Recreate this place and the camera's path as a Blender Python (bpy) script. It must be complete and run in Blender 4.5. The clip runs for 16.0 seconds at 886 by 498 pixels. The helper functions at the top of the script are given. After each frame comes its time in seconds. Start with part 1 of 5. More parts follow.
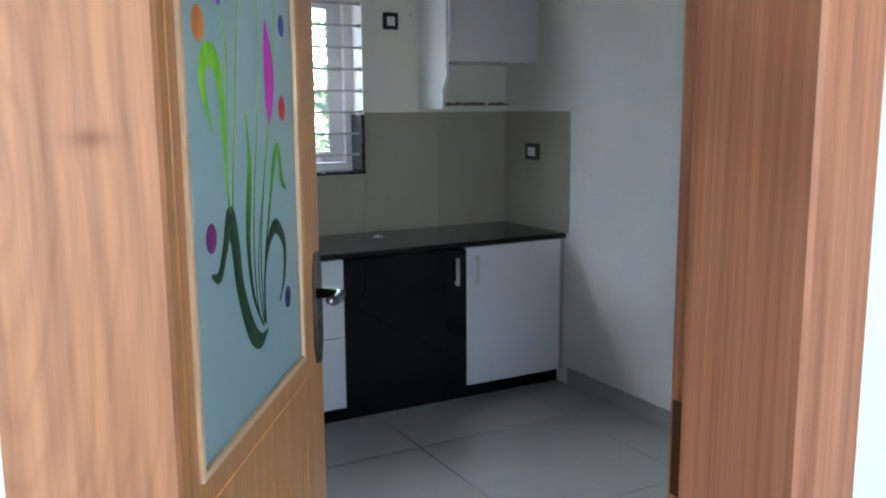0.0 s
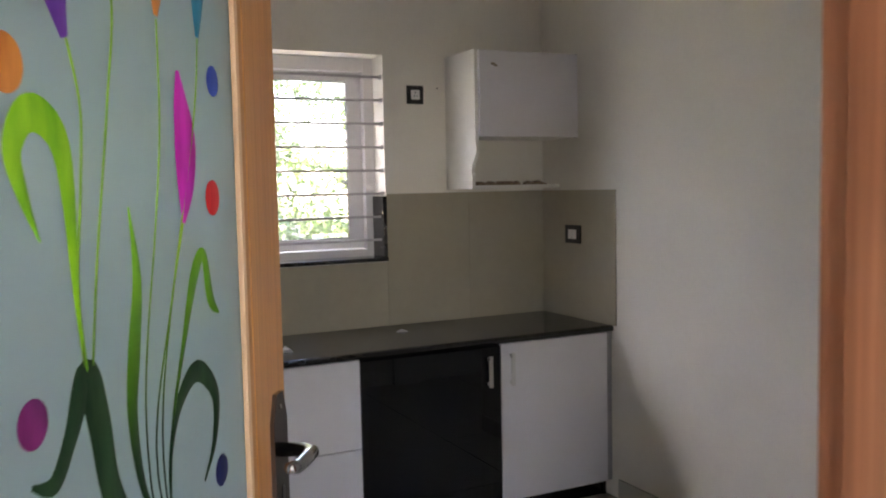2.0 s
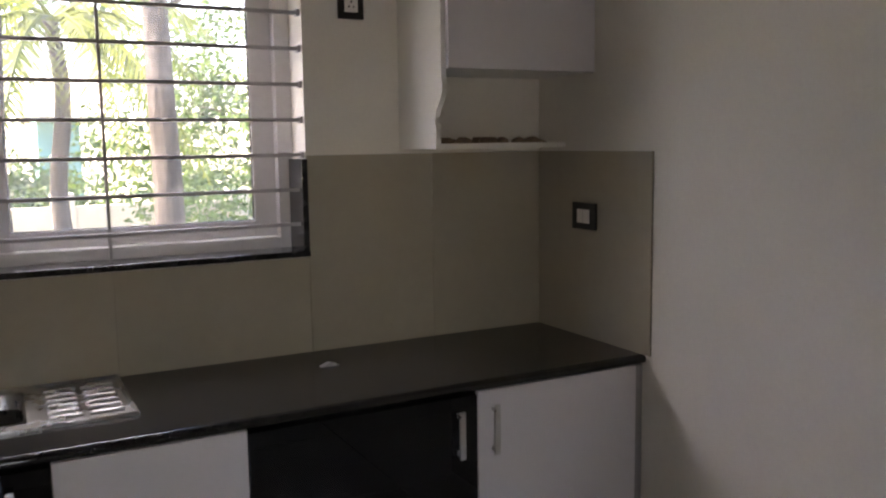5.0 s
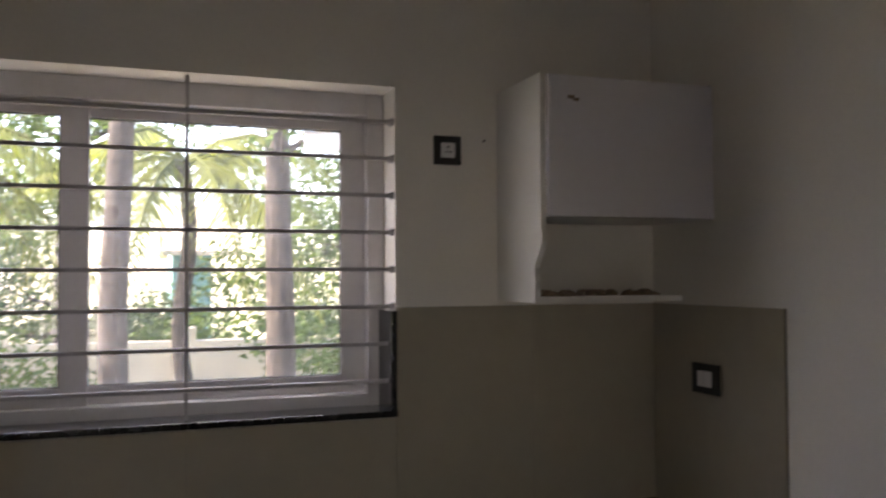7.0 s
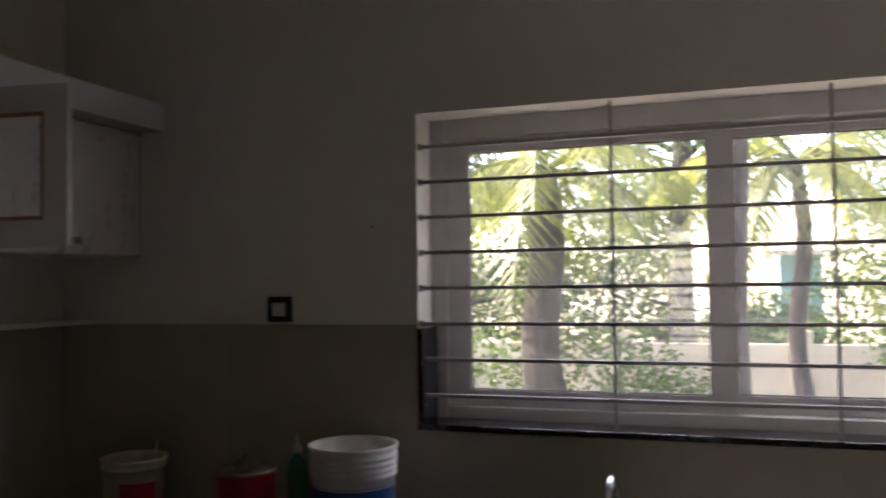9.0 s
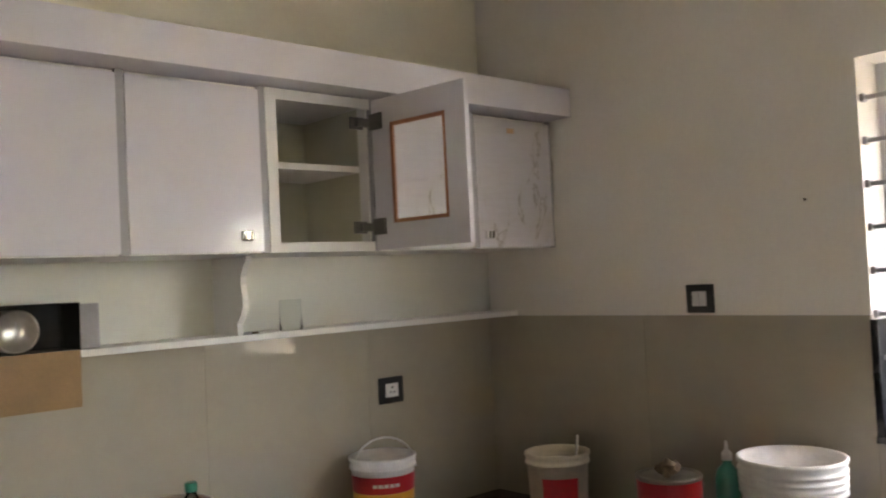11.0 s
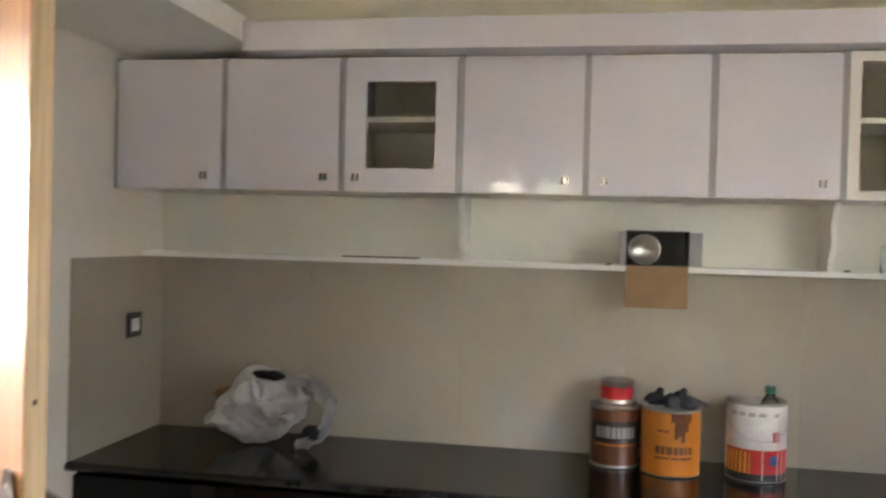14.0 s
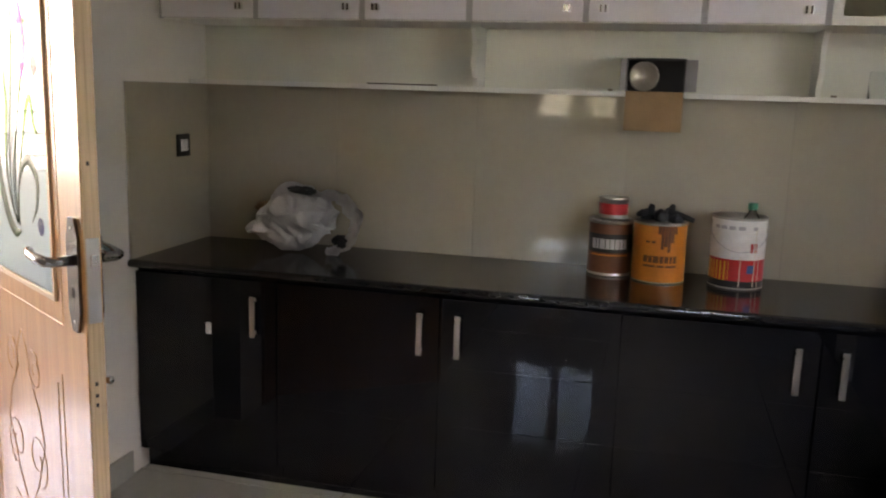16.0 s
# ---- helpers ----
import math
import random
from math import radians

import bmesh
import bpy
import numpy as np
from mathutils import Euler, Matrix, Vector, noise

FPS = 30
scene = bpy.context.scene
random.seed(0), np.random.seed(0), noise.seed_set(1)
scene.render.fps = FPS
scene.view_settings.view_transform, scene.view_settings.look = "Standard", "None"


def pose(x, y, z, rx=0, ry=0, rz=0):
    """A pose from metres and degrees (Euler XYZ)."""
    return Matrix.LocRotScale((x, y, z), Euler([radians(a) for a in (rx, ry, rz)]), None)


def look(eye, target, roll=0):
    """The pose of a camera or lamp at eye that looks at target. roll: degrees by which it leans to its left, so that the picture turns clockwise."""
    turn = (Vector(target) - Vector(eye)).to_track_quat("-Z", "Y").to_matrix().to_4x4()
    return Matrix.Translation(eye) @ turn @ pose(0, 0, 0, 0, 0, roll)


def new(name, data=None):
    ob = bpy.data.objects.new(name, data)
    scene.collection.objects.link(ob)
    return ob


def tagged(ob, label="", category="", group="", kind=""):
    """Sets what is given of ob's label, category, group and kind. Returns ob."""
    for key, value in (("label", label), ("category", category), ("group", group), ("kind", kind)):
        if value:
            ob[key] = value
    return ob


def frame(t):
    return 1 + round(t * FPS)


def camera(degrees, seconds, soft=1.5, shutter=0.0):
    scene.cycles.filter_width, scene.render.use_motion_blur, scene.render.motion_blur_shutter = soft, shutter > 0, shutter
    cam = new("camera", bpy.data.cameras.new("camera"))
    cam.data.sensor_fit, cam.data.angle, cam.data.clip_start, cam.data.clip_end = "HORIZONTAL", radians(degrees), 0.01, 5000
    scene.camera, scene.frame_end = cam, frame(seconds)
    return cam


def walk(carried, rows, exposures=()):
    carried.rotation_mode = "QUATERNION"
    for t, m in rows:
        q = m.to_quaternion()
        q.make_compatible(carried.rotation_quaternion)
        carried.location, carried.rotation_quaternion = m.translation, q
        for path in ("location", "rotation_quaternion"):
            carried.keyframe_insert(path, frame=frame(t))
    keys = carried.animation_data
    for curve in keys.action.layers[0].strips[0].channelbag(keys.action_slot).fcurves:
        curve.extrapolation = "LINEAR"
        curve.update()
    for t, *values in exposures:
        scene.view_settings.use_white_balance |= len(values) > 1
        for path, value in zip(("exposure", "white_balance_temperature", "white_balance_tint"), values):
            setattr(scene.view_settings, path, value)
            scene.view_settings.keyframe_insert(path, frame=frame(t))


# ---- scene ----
cam = camera(54.5, 16.0, soft=2.0, shutter=0.4)
PATH = [
    (0, (0.411, 0.275, 1.553), (1.36, 2.006, 1.229), -0.4),
    (0.5, (0.48, 0.292, 1.565), (1.35, 2.076, 1.317), -0.5),
    (1, (0.573, 0.318, 1.579), (1.35, 2.152, 1.399), -0.8),
    (1.5, (0.639, 0.433, 1.565), (1.417, 2.268, 1.395), -0.6),
    (2, (0.691, 0.69, 1.562), (1.569, 2.481, 1.417), -1.2),
    (2.5, (0.804, 0.94, 1.533), (1.606, 2.757, 1.293), -0.9),
    (3, (0.956, 1.174, 1.508), (1.693, 3.011, 1.222), 1.6),
    (3.2, (1.028, 1.232, 1.510), (1.783, 3.057, 1.196), 1.3),
    (5.3, (1.417, 2.038, 1.570), (2.392, 3.773, 1.374), -0.8),
    (5.5, (1.416, 2.083, 1.551), (2.44, 3.798, 1.45), -0.7),
    (6, (1.506, 2.109, 1.622), (2.415, 3.888, 1.713), -0.1),
    (6.5, (1.548, 2.114, 1.644), (2.384, 3.921, 1.83), 0.2),
    (7, (1.584, 2.133, 1.624), (2.256, 4.015, 1.689), -0.3),
    (7.5, (1.64, 2.116, 1.613), (2.003, 4.082, 1.673), 0.3),
    (8, (1.576, 2.12, 1.607), (1.615, 4.119, 1.665), 0.1),
    (8.5, (1.541, 2.1, 1.632), (1.195, 4.069, 1.704), -0.6),
    (9, (1.453, 2.081, 1.671), (0.809, 3.973, 1.746), -0.8),
    (9.5, (1.409, 2.109, 1.659), (0.501, 3.887, 1.766), -1.0),
    (10, (1.334, 2.182, 1.686), (0.196, 3.824, 1.79), -1.8),
    (12.5, (1.768, 2.55, 1.68), (-0.126, 3.185, 1.76), -0.6),
    (13, (1.897, 2.634, 1.664), (-0.081, 2.912, 1.765), 0.9),
    (13.5, (2.046, 2.775, 1.686), (0.049, 2.689, 1.754), 0.2),
    (14, (2.183, 2.794, 1.634), (0.214, 2.444, 1.604), 1.5),
    (14.5, (2.278, 2.862, 1.616), (0.351, 2.34, 1.497), 0.7),
    (15, (2.37, 2.994, 1.575), (0.475, 2.399, 1.341), 1.5),
    (15.5, (2.426, 3.03, 1.541), (0.536, 2.463, 1.217), 1.2),
    (16, (2.46, 3.038, 1.525), (0.551, 2.564, 1.167), 1.8),
]
EXPOSURES = [(0, 3.95, 5650, 8), (0.5, 3.95, 5650, 8), (1, 4.05, 6700, 15), (2, 4.0, 7200, 21), (2.5, 3.9, 7600, 22), (3, 4.35, 7700, 22), (5.5, 3.2, 7350, 25), (7, 2.75, 7350, 25), (7.5, 2.25, 7300, 26),
             (8.5, 2.45, 7250, 27), (9, 2.65, 7350, 27), (9.5, 3.6, 7600, 25), (10, 4.1, 7900, 22), (12.5, 6.25, 7900, 22), (13.5, 6.25, 7900, 22), (14, 5.35, 7800, 22), (14.5, 4.45, 7800, 22), (15.5, 4.65, 8000, 23), (16, 4.6, 8000, 23)]
walk(cam, [(t, look(eye, target, roll)) for t, eye, target, roll in PATH], EXPOSURES)

# ---- world, sun, large lights ----
world = bpy.data.worlds.new("sky")
scene.world = world
world.use_nodes = True
wn = world.node_tree.nodes
sky = wn.new("ShaderNodeTexSky")
sky.sky_type, sky.sun_disc = "NISHITA", False
sky.sun_elevation, sky.sun_rotation = radians(49), radians(272)
world.node_tree.links.new(sky.outputs[0], wn["Background"].inputs[0])
wn["Background"].inputs[1].default_value = 0.2
sun = new("sun", bpy.data.lights.new("sun", "SUN"))
sun.data.energy, sun.data.angle, sun.data.color = 5.0, radians(0.6), (1.0, 0.95, 0.87)
sun.matrix_world = look((-11.0, 0.4, 12.5), (0, 0, 0))
hall_sky = new("hall_daylight", bpy.data.lights.new("hall_daylight", "AREA"))
hall_sky.data.shape, hall_sky.data.size, hall_sky.data.size_y = "RECTANGLE", 3.1, 1.35
hall_sky.data.energy, hall_sky.data.color = 6.3, (0.95, 0.98, 1.0)
for at_, to_, w_, h_, e_ in (((1.4, 5.85, 3.15), (1.9, 3.0, 0.5), 2.6, 1.5, 11.0), ((6.25, 2.1, 3.1), (1.5, 2.3, 0.6), 1.1, 1.0, 2.2)):
    high = new("window_sky_light", bpy.data.lights.new("window_sky_light", "AREA"))     # high sky over each kitchen window
    high.data.shape, high.data.size, high.data.size_y = "RECTANGLE", w_, h_
    high.data.energy, high.data.color = e_, (0.97, 0.99, 1.0)
    high.matrix_world = look(at_, to_)
hall_sky.matrix_world = look((-0.3, -3.06, 1.6), (-0.2, 0.0, 1.5))


# ---- materials ----
def nodes_of(name):
    m = bpy.data.materials.new(name)
    m.use_nodes = True
    nt = m.node_tree
    return m, nt, nt.nodes["Principled BSDF"]


def tex(nt, kind, scale, coord="Object", stretch=(1, 1, 1), **kw):
    tc = nt.nodes.new("ShaderNodeTexCoord")
    mp = nt.nodes.new("ShaderNodeMapping")
    mp.inputs["Scale"].default_value = stretch
    nt.links.new(tc.outputs[coord], mp.inputs[0])
    t = nt.nodes.new(kind)
    nt.links.new(mp.outputs[0], t.inputs["Vector"])
    t.inputs["Scale"].default_value = scale
    for k, v in kw.items():
        t.inputs[k].default_value = v
    return t


def ramp(nt, src, stops):
    r = nt.nodes.new("ShaderNodeValToRGB")
    els = r.color_ramp.elements
    while len(els) < len(stops):
        els.new(0.5)
    for e, (p, c) in zip(els, stops):
        e.position, e.color = p, (*c, 1)
    nt.links.new(src, r.inputs[0])
    return r


def mix(nt, a, b, fac, mode="MULTIPLY"):
    x = nt.nodes.new("ShaderNodeMix")
    x.data_type, x.blend_type = "RGBA", mode
    for sock, v in ((x.inputs[0], fac), (x.inputs[6], a), (x.inputs[7], b)):
        if isinstance(v, bpy.types.NodeSocket):
            nt.links.new(v, sock)
        elif isinstance(v, tuple):
            sock.default_value = (*v, 1)
        else:
            sock.default_value = v
    return x.outputs[2]


def bump(nt, bsdf, height, strength, dist=0.002):
    b = nt.nodes.new("ShaderNodeBump")
    b.inputs["Strength"].default_value, b.inputs["Distance"].default_value = strength, dist
    nt.links.new(height, b.inputs["Height"])
    nt.links.new(b.outputs[0], bsdf.inputs["Normal"])


def shade(c, k):
    return tuple(min(1.0, v * k) for v in c)


def surface(name, base, rough=0.5, metal=0.0, var=0.08, scale=3.0, fine=60.0, relief=0.05, coat=0.0, spec=0.5, piece=0.0):
    """Plain surface with blotches, fine grain, uneven gloss and slight relief."""
    m, nt, b = nodes_of(name)
    big = tex(nt, "ShaderNodeTexNoise", scale, Detail=5.0, Roughness=0.6)
    small = tex(nt, "ShaderNodeTexNoise", fine, Detail=3.0)
    c1 = ramp(nt, big.outputs[0], [(0.3, shade(base, 1 - var)), (0.7, shade(base, 1 + var))])
    c2 = ramp(nt, small.outputs[0], [(0.3, (1 - var * 0.6,) * 3), (0.7, (1, 1, 1))])
    col = mix(nt, c1.outputs[0], c2.outputs[0], 1.0)
    if piece:
        oi = nt.nodes.new("ShaderNodeObjectInfo")
        pr = ramp(nt, oi.outputs["Random"], [(0.0, (1 - piece,) * 3), (1.0, (1, 1, 1))])
        col = mix(nt, col, pr.outputs[0], 1.0)
    nt.links.new(col, b.inputs["Base Color"])
    rr = nt.nodes.new("ShaderNodeMapRange")
    rr.inputs[3].default_value, rr.inputs[4].default_value = max(0.02, rough * 0.8), min(1, rough * 1.2)
    nt.links.new(big.outputs[0], rr.inputs[0])
    nt.links.new(rr.outputs[0], b.inputs["Roughness"])
    b.inputs["Metallic"].default_value = metal
    b.inputs["Specular IOR Level"].default_value = spec
    if coat:
        b.inputs["Coat Weight"].default_value, b.inputs["Coat Roughness"].default_value = coat, 0.04
    if relief:
        bump(nt, b, small.outputs[0], relief)
    return m


def wood(name, dark, mid, light, stretch, rough=0.45, rings=0.0, coat=0.0, arch=(5.5, 0.16, 14.0), knot=None):
    """Grain that runs along local z; rings adds the broad arches of sawn teak."""
    m, nt, b = nodes_of(name)
    big = tex(nt, "ShaderNodeTexNoise", 2.2, stretch=stretch, Detail=5.0, Roughness=0.55, Distortion=0.4)
    fine = tex(nt, "ShaderNodeTexNoise", 14.0, stretch=(stretch[0], stretch[1], stretch[2] * 0.35), Detail=4.0, Roughness=0.65)
    col = ramp(nt, big.outputs[0], [(0.25, dark), (0.5, mid), (0.75, light)]).outputs[0]
    col = mix(nt, col, ramp(nt, fine.outputs[0], [(0.35, (0.64, 0.58, 0.55)), (0.6, (1, 1, 1))]).outputs[0], 0.75)
    if rings:
        wv = tex(nt, "ShaderNodeTexWave", arch[0], stretch=(1.0, 0.35, arch[1]), Distortion=arch[2], Detail=2.0)
        wv.inputs["Detail Scale"].default_value = 0.55
        wv.inputs["Detail Roughness"].default_value = 0.35
        wv.bands_direction = "X"
        col = mix(nt, col, ramp(nt, wv.outputs[0], [(0.05, (0.66, 0.57, 0.53)), (0.35, (0.95, 0.93, 0.92)), (0.8, (1, 1, 1))]).outputs[0], rings)
    if knot:
        kn = nt.nodes.new("ShaderNodeVectorMath")
        kn.operation = "DISTANCE"
        tc = nt.nodes.new("ShaderNodeTexCoord")
        mp = nt.nodes.new("ShaderNodeMapping")
        mp.inputs["Scale"].default_value = (0.45, 1.0, 1.0)
        nt.links.new(tc.outputs["Object"], mp.inputs[0])
        nt.links.new(mp.outputs[0], kn.inputs[0])
        kn.inputs[1].default_value = (knot[0] * 0.45, knot[1], knot[2])
        col = mix(nt, col, ramp(nt, kn.outputs["Value"], [(0.002, (0.52, 0.44, 0.40)), (0.005, (0.74, 0.66, 0.62)), (0.010, (0.95, 0.93, 0.92)), (0.016, (1, 1, 1))]).outputs[0], 0.9)
        mr = nt.nodes.new("ShaderNodeMapping")
        mr.inputs["Location"].default_value = (-0.42, -1.0, -(knot[2] - 0.045) * 0.26)
        mr.inputs["Scale"].default_value = (1.0, 1.0, 0.26)
        nt.links.new(tc.outputs["Object"], mr.inputs[0])
        rg = nt.nodes.new("ShaderNodeTexWave")
        rg.wave_type, rg.rings_direction = "RINGS", "Y"
        nt.links.new(mr.outputs[0], rg.inputs["Vector"])
        for k, v in (("Scale", 21.0), ("Distortion", 7.0), ("Detail", 1.5), ("Detail Scale", 1.1), ("Detail Roughness", 0.5)):
            rg.inputs[k].default_value = v
        col = mix(nt, col, ramp(nt, rg.outputs[0], [(0.0, (0.72, 0.62, 0.57)), (0.3, (0.92, 0.89, 0.87)), (0.7, (1, 1, 1))]).outputs[0], 0.35)
    nt.links.new(col, b.inputs["Base Color"])
    b.inputs["Roughness"].default_value = rough
    if coat:
        b.inputs["Coat Weight"].default_value, b.inputs["Coat Roughness"].default_value = coat, 0.15
    bump(nt, b, fine.outputs[0], 0.12, 0.001)
    return m


def glass(name, tint=(1, 1, 1), rough=0.0):
    m, nt, b = nodes_of(name)
    b.inputs["Base Color"].default_value = (*tint, 1)
    b.inputs["Roughness"].default_value = rough
    b.inputs["Transmission Weight"].default_value = 1.0
    b.inputs["IOR"].default_value = 1.45
    return m


WALL = surface("wall_paint", (0.80, 0.77, 0.71), 0.65, var=0.05, scale=1.6, fine=90, relief=0.10)
CREAM = surface("cream_wall_paint", (0.82, 0.78, 0.64), 0.6, var=0.05, scale=1.5, fine=90, relief=0.10)
CEIL = surface("ceiling_paint", (0.84, 0.83, 0.79), 0.75, var=0.03, relief=0.06)
HALLW = surface("hall_paint", (0.82, 0.81, 0.80), 0.6, var=0.03, relief=0.06)
SPLASH = surface("beige_glazed_tile", (0.43, 0.388, 0.308), 0.03, var=0.05, scale=2.5, fine=25, relief=0.003, piece=0.04, spec=0.3)
GROUT = surface("grout", (0.35, 0.33, 0.29), 0.85, var=0.1)
JOINT = surface("dark_floor_joint", (0.06, 0.055, 0.05), 0.9, var=0.2)
FLOORT = surface("glazed_floor_tile", (0.44, 0.43, 0.39), 0.022, var=0.06, scale=1.4, fine=30, relief=0.0, spec=0.8, piece=0.05)
GRANITE = surface("black_granite", (0.016, 0.016, 0.017), 0.13, var=0.5, scale=30, fine=350, relief=0.0)
BLACKLAM = surface("black_gloss_laminate", (0.006, 0.006, 0.007), 0.012, var=0.15, scale=2, fine=40, relief=0.0, spec=0.26)
WHITELAM = surface("white_gloss_laminate", (0.70, 0.68, 0.71), 0.04, var=0.03, scale=2, fine=40, relief=0.0, spec=0.2)
WHITELOW = surface("white_satin_laminate", (0.72, 0.70, 0.73), 0.35, var=0.03, scale=2, fine=40, relief=0.02)
EDGE = surface("grey_edge_band", (0.36, 0.35, 0.36), 0.4, var=0.08)
CARC = surface("white_carcass_board", (0.80, 0.785, 0.74), 0.45, var=0.04)
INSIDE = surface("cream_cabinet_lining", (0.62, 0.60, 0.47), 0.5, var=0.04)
CHROME = surface("chrome", (0.75, 0.74, 0.72), 0.16, metal=1.0, var=0.05, relief=0)
STEEL = surface("brushed_steel", (0.62, 0.61, 0.60), 0.28, metal=1.0, var=0.08, relief=0.03)
LEVER = surface("dark_chrome", (0.34, 0.33, 0.33), 0.2, metal=1.0, var=0.1, relief=0)
HINGE = surface("dull_hinge_steel", (0.20, 0.19, 0.18), 0.45, metal=0.7, var=0.15, relief=0)
BRONZE = surface("dark_antique_metal", (0.16, 0.14, 0.13), 0.25, metal=1.0, var=0.2, relief=0)
TEAK = wood("teak_frame", (0.40, 0.175, 0.085), (0.52, 0.25, 0.135), (0.60, 0.315, 0.18), (6, 6, 0.35), 0.5, rings=0.7)
TEAKF = wood("figured_teak", (0.40, 0.165, 0.07), (0.50, 0.225, 0.105), (0.57, 0.28, 0.145), (5, 5, 0.5), 0.5, rings=0.28, arch=(7.0, 0.42, 11.0), knot=(0.496, 1.002, 1.531))
TEAKR = wood("red_teak", (0.37, 0.150, 0.075), (0.49, 0.21, 0.11), (0.58, 0.28, 0.16), (7, 7, 0.3), 0.45, rings=0.4)
LEAF = wood("orange_door_laminate", (0.49, 0.195, 0.05), (0.58, 0.25, 0.07), (0.64, 0.30, 0.095), (14, 14, 0.35), 0.4, coat=0.5)
RAWWOOD = wood("pale_raw_wood", (0.55, 0.38, 0.22), (0.66, 0.48, 0.29), (0.74, 0.56, 0.36), (10, 10, 0.5), 0.6)
UPVC = surface("white_window_profile", (0.68, 0.66, 0.66), 0.4, var=0.07, scale=6)
BARM = surface("grey_painted_steel", (0.42, 0.40, 0.41), 0.45, var=0.12, scale=12)
SMEAR, _snt, _sb = nodes_of("glue_smeared_white_laminate")
_s1 = tex(_snt, "ShaderNodeTexNoise", 5.0, stretch=(1, 1, 0.6), Detail=6.0, Roughness=0.65, Distortion=1.8)
_s2 = tex(_snt, "ShaderNodeTexNoise", 40.0, stretch=(0.3, 1, 2.0), Detail=4.0)
_sc = ramp(_snt, _s1.outputs[0], [(0.50, (0.70, 0.68, 0.70)), (0.575, (0.68, 0.66, 0.66)), (0.60, (0.44, 0.40, 0.36)), (0.625, (0.69, 0.67, 0.68))])
_sd = ramp(_snt, _s2.outputs[0], [(0.35, (0.82, 0.80, 0.78)), (0.6, (1, 1, 1))])
_snt.links.new(mix(_snt, _sc.outputs[0], _sd.outputs[0], 0.2), _sb.inputs["Base Color"])
_sb.inputs["Roughness"].default_value, _sb.inputs["Specular IOR Level"].default_value = 0.22, 0.35
SCRAP = surface("dusty_wood_scrap", (0.26, 0.19, 0.13), 0.9, var=0.4, scale=30, relief=0.3)
PANE = glass("dusty_window_glass")
_nt = PANE.node_tree
_t, _x = _nt.nodes.new("ShaderNodeBsdfTranslucent"), _nt.nodes.new("ShaderNodeMixShader")
_t.inputs[0].default_value = (0.85, 0.85, 0.87, 1)
_d = tex(_nt, "ShaderNodeTexNoise", 3.0, stretch=(1.0, 1.0, 0.5), Detail=5.0, Roughness=0.6, Distortion=0.6)
_nt.links.new(ramp(_nt, _d.outputs[0], [(0.3, (0.004,) * 3), (0.7, (0.026,) * 3)]).outputs[0], _x.inputs[0])
_nt.links.new(_nt.nodes["Principled BSDF"].outputs[0], _x.inputs[1])
_nt.links.new(_t.outputs[0], _x.inputs[2])
_nt.links.new(_x.outputs[0], _nt.nodes["Material Output"].inputs[0])
CABPANE = glass("cabinet_glass")
SWBLACK = surface("black_switch_plate", (0.012, 0.011, 0.011), 0.3, var=0.2)
SWWHITE = surface("white_switch_rocker", (0.78, 0.77, 0.76), 0.3, var=0.03)


# ---- building blocks ----
def box(bm, x0, y0, z0, x1, y1, z1):
    r = bmesh.ops.create_cube(bm, size=1)["verts"]
    for v in r:
        v.co = Vector(((x0 + x1) / 2 + v.co.x * (x1 - x0), (y0 + y1) / 2 + v.co.y * (y1 - y0), (z0 + z1) / 2 + v.co.z * (z1 - z0)))
    return r


def boxes(*rows, bev=0.0):
    bm = bmesh.new()
    for r in rows:
        box(bm, *r)
    if bev:
        bmesh.ops.bevel(bm, geom=bm.edges[:], offset=bev, segments=2, profile=0.6, affect="EDGES")
    return bm


def mesh(name, bm, material, smooth=False):
    me = bpy.data.meshes.new(name)
    bmesh.ops.recalc_face_normals(bm, faces=bm.faces[:])
    bm.to_mesh(me)
    bm.free()
    if smooth:
        for p in me.polygons:
            p.use_smooth = True
    me.materials.append(material)
    return me


def part(name, bm, material, parent, label="", smooth=False, m=None):
    ob = new(name, mesh(name, bm, material, smooth))
    ob.parent = parent
    if m is not None:
        ob.matrix_basis = m
    return tagged(ob, label)


def structure(name, bm, material, label, category, smooth=False):
    return tagged(new(name, mesh(name, bm, material, smooth)), label, category, "", "structure")


def thing(name, m, label, category, group=""):
    ob = new(name)
    ob.empty_display_size = 0.05
    ob.matrix_basis = m
    return tagged(ob, label, category, group)


def lathe(profile, n=32, bm=None, cx=0.0, cy=0.0):
    """A turned shape from (radius, height) pairs about the z axis."""
    bm = bm or bmesh.new()
    rings = []
    for r, z in profile:
        rings.append([bm.verts.new((cx + r * math.cos(2 * math.pi * i / n), cy + r * math.sin(2 * math.pi * i / n), z)) for i in range(n)])
    for a, b in zip(rings, rings[1:]):
        for i in range(n):
            bm.faces.new((a[i], a[(i + 1) % n], b[(i + 1) % n], b[i]))
    for ring, (r, _) in ((rings[0], profile[0]), (rings[-1], profile[-1])):
        if r > 1e-4:
            bm.faces.new(ring)
    return bm


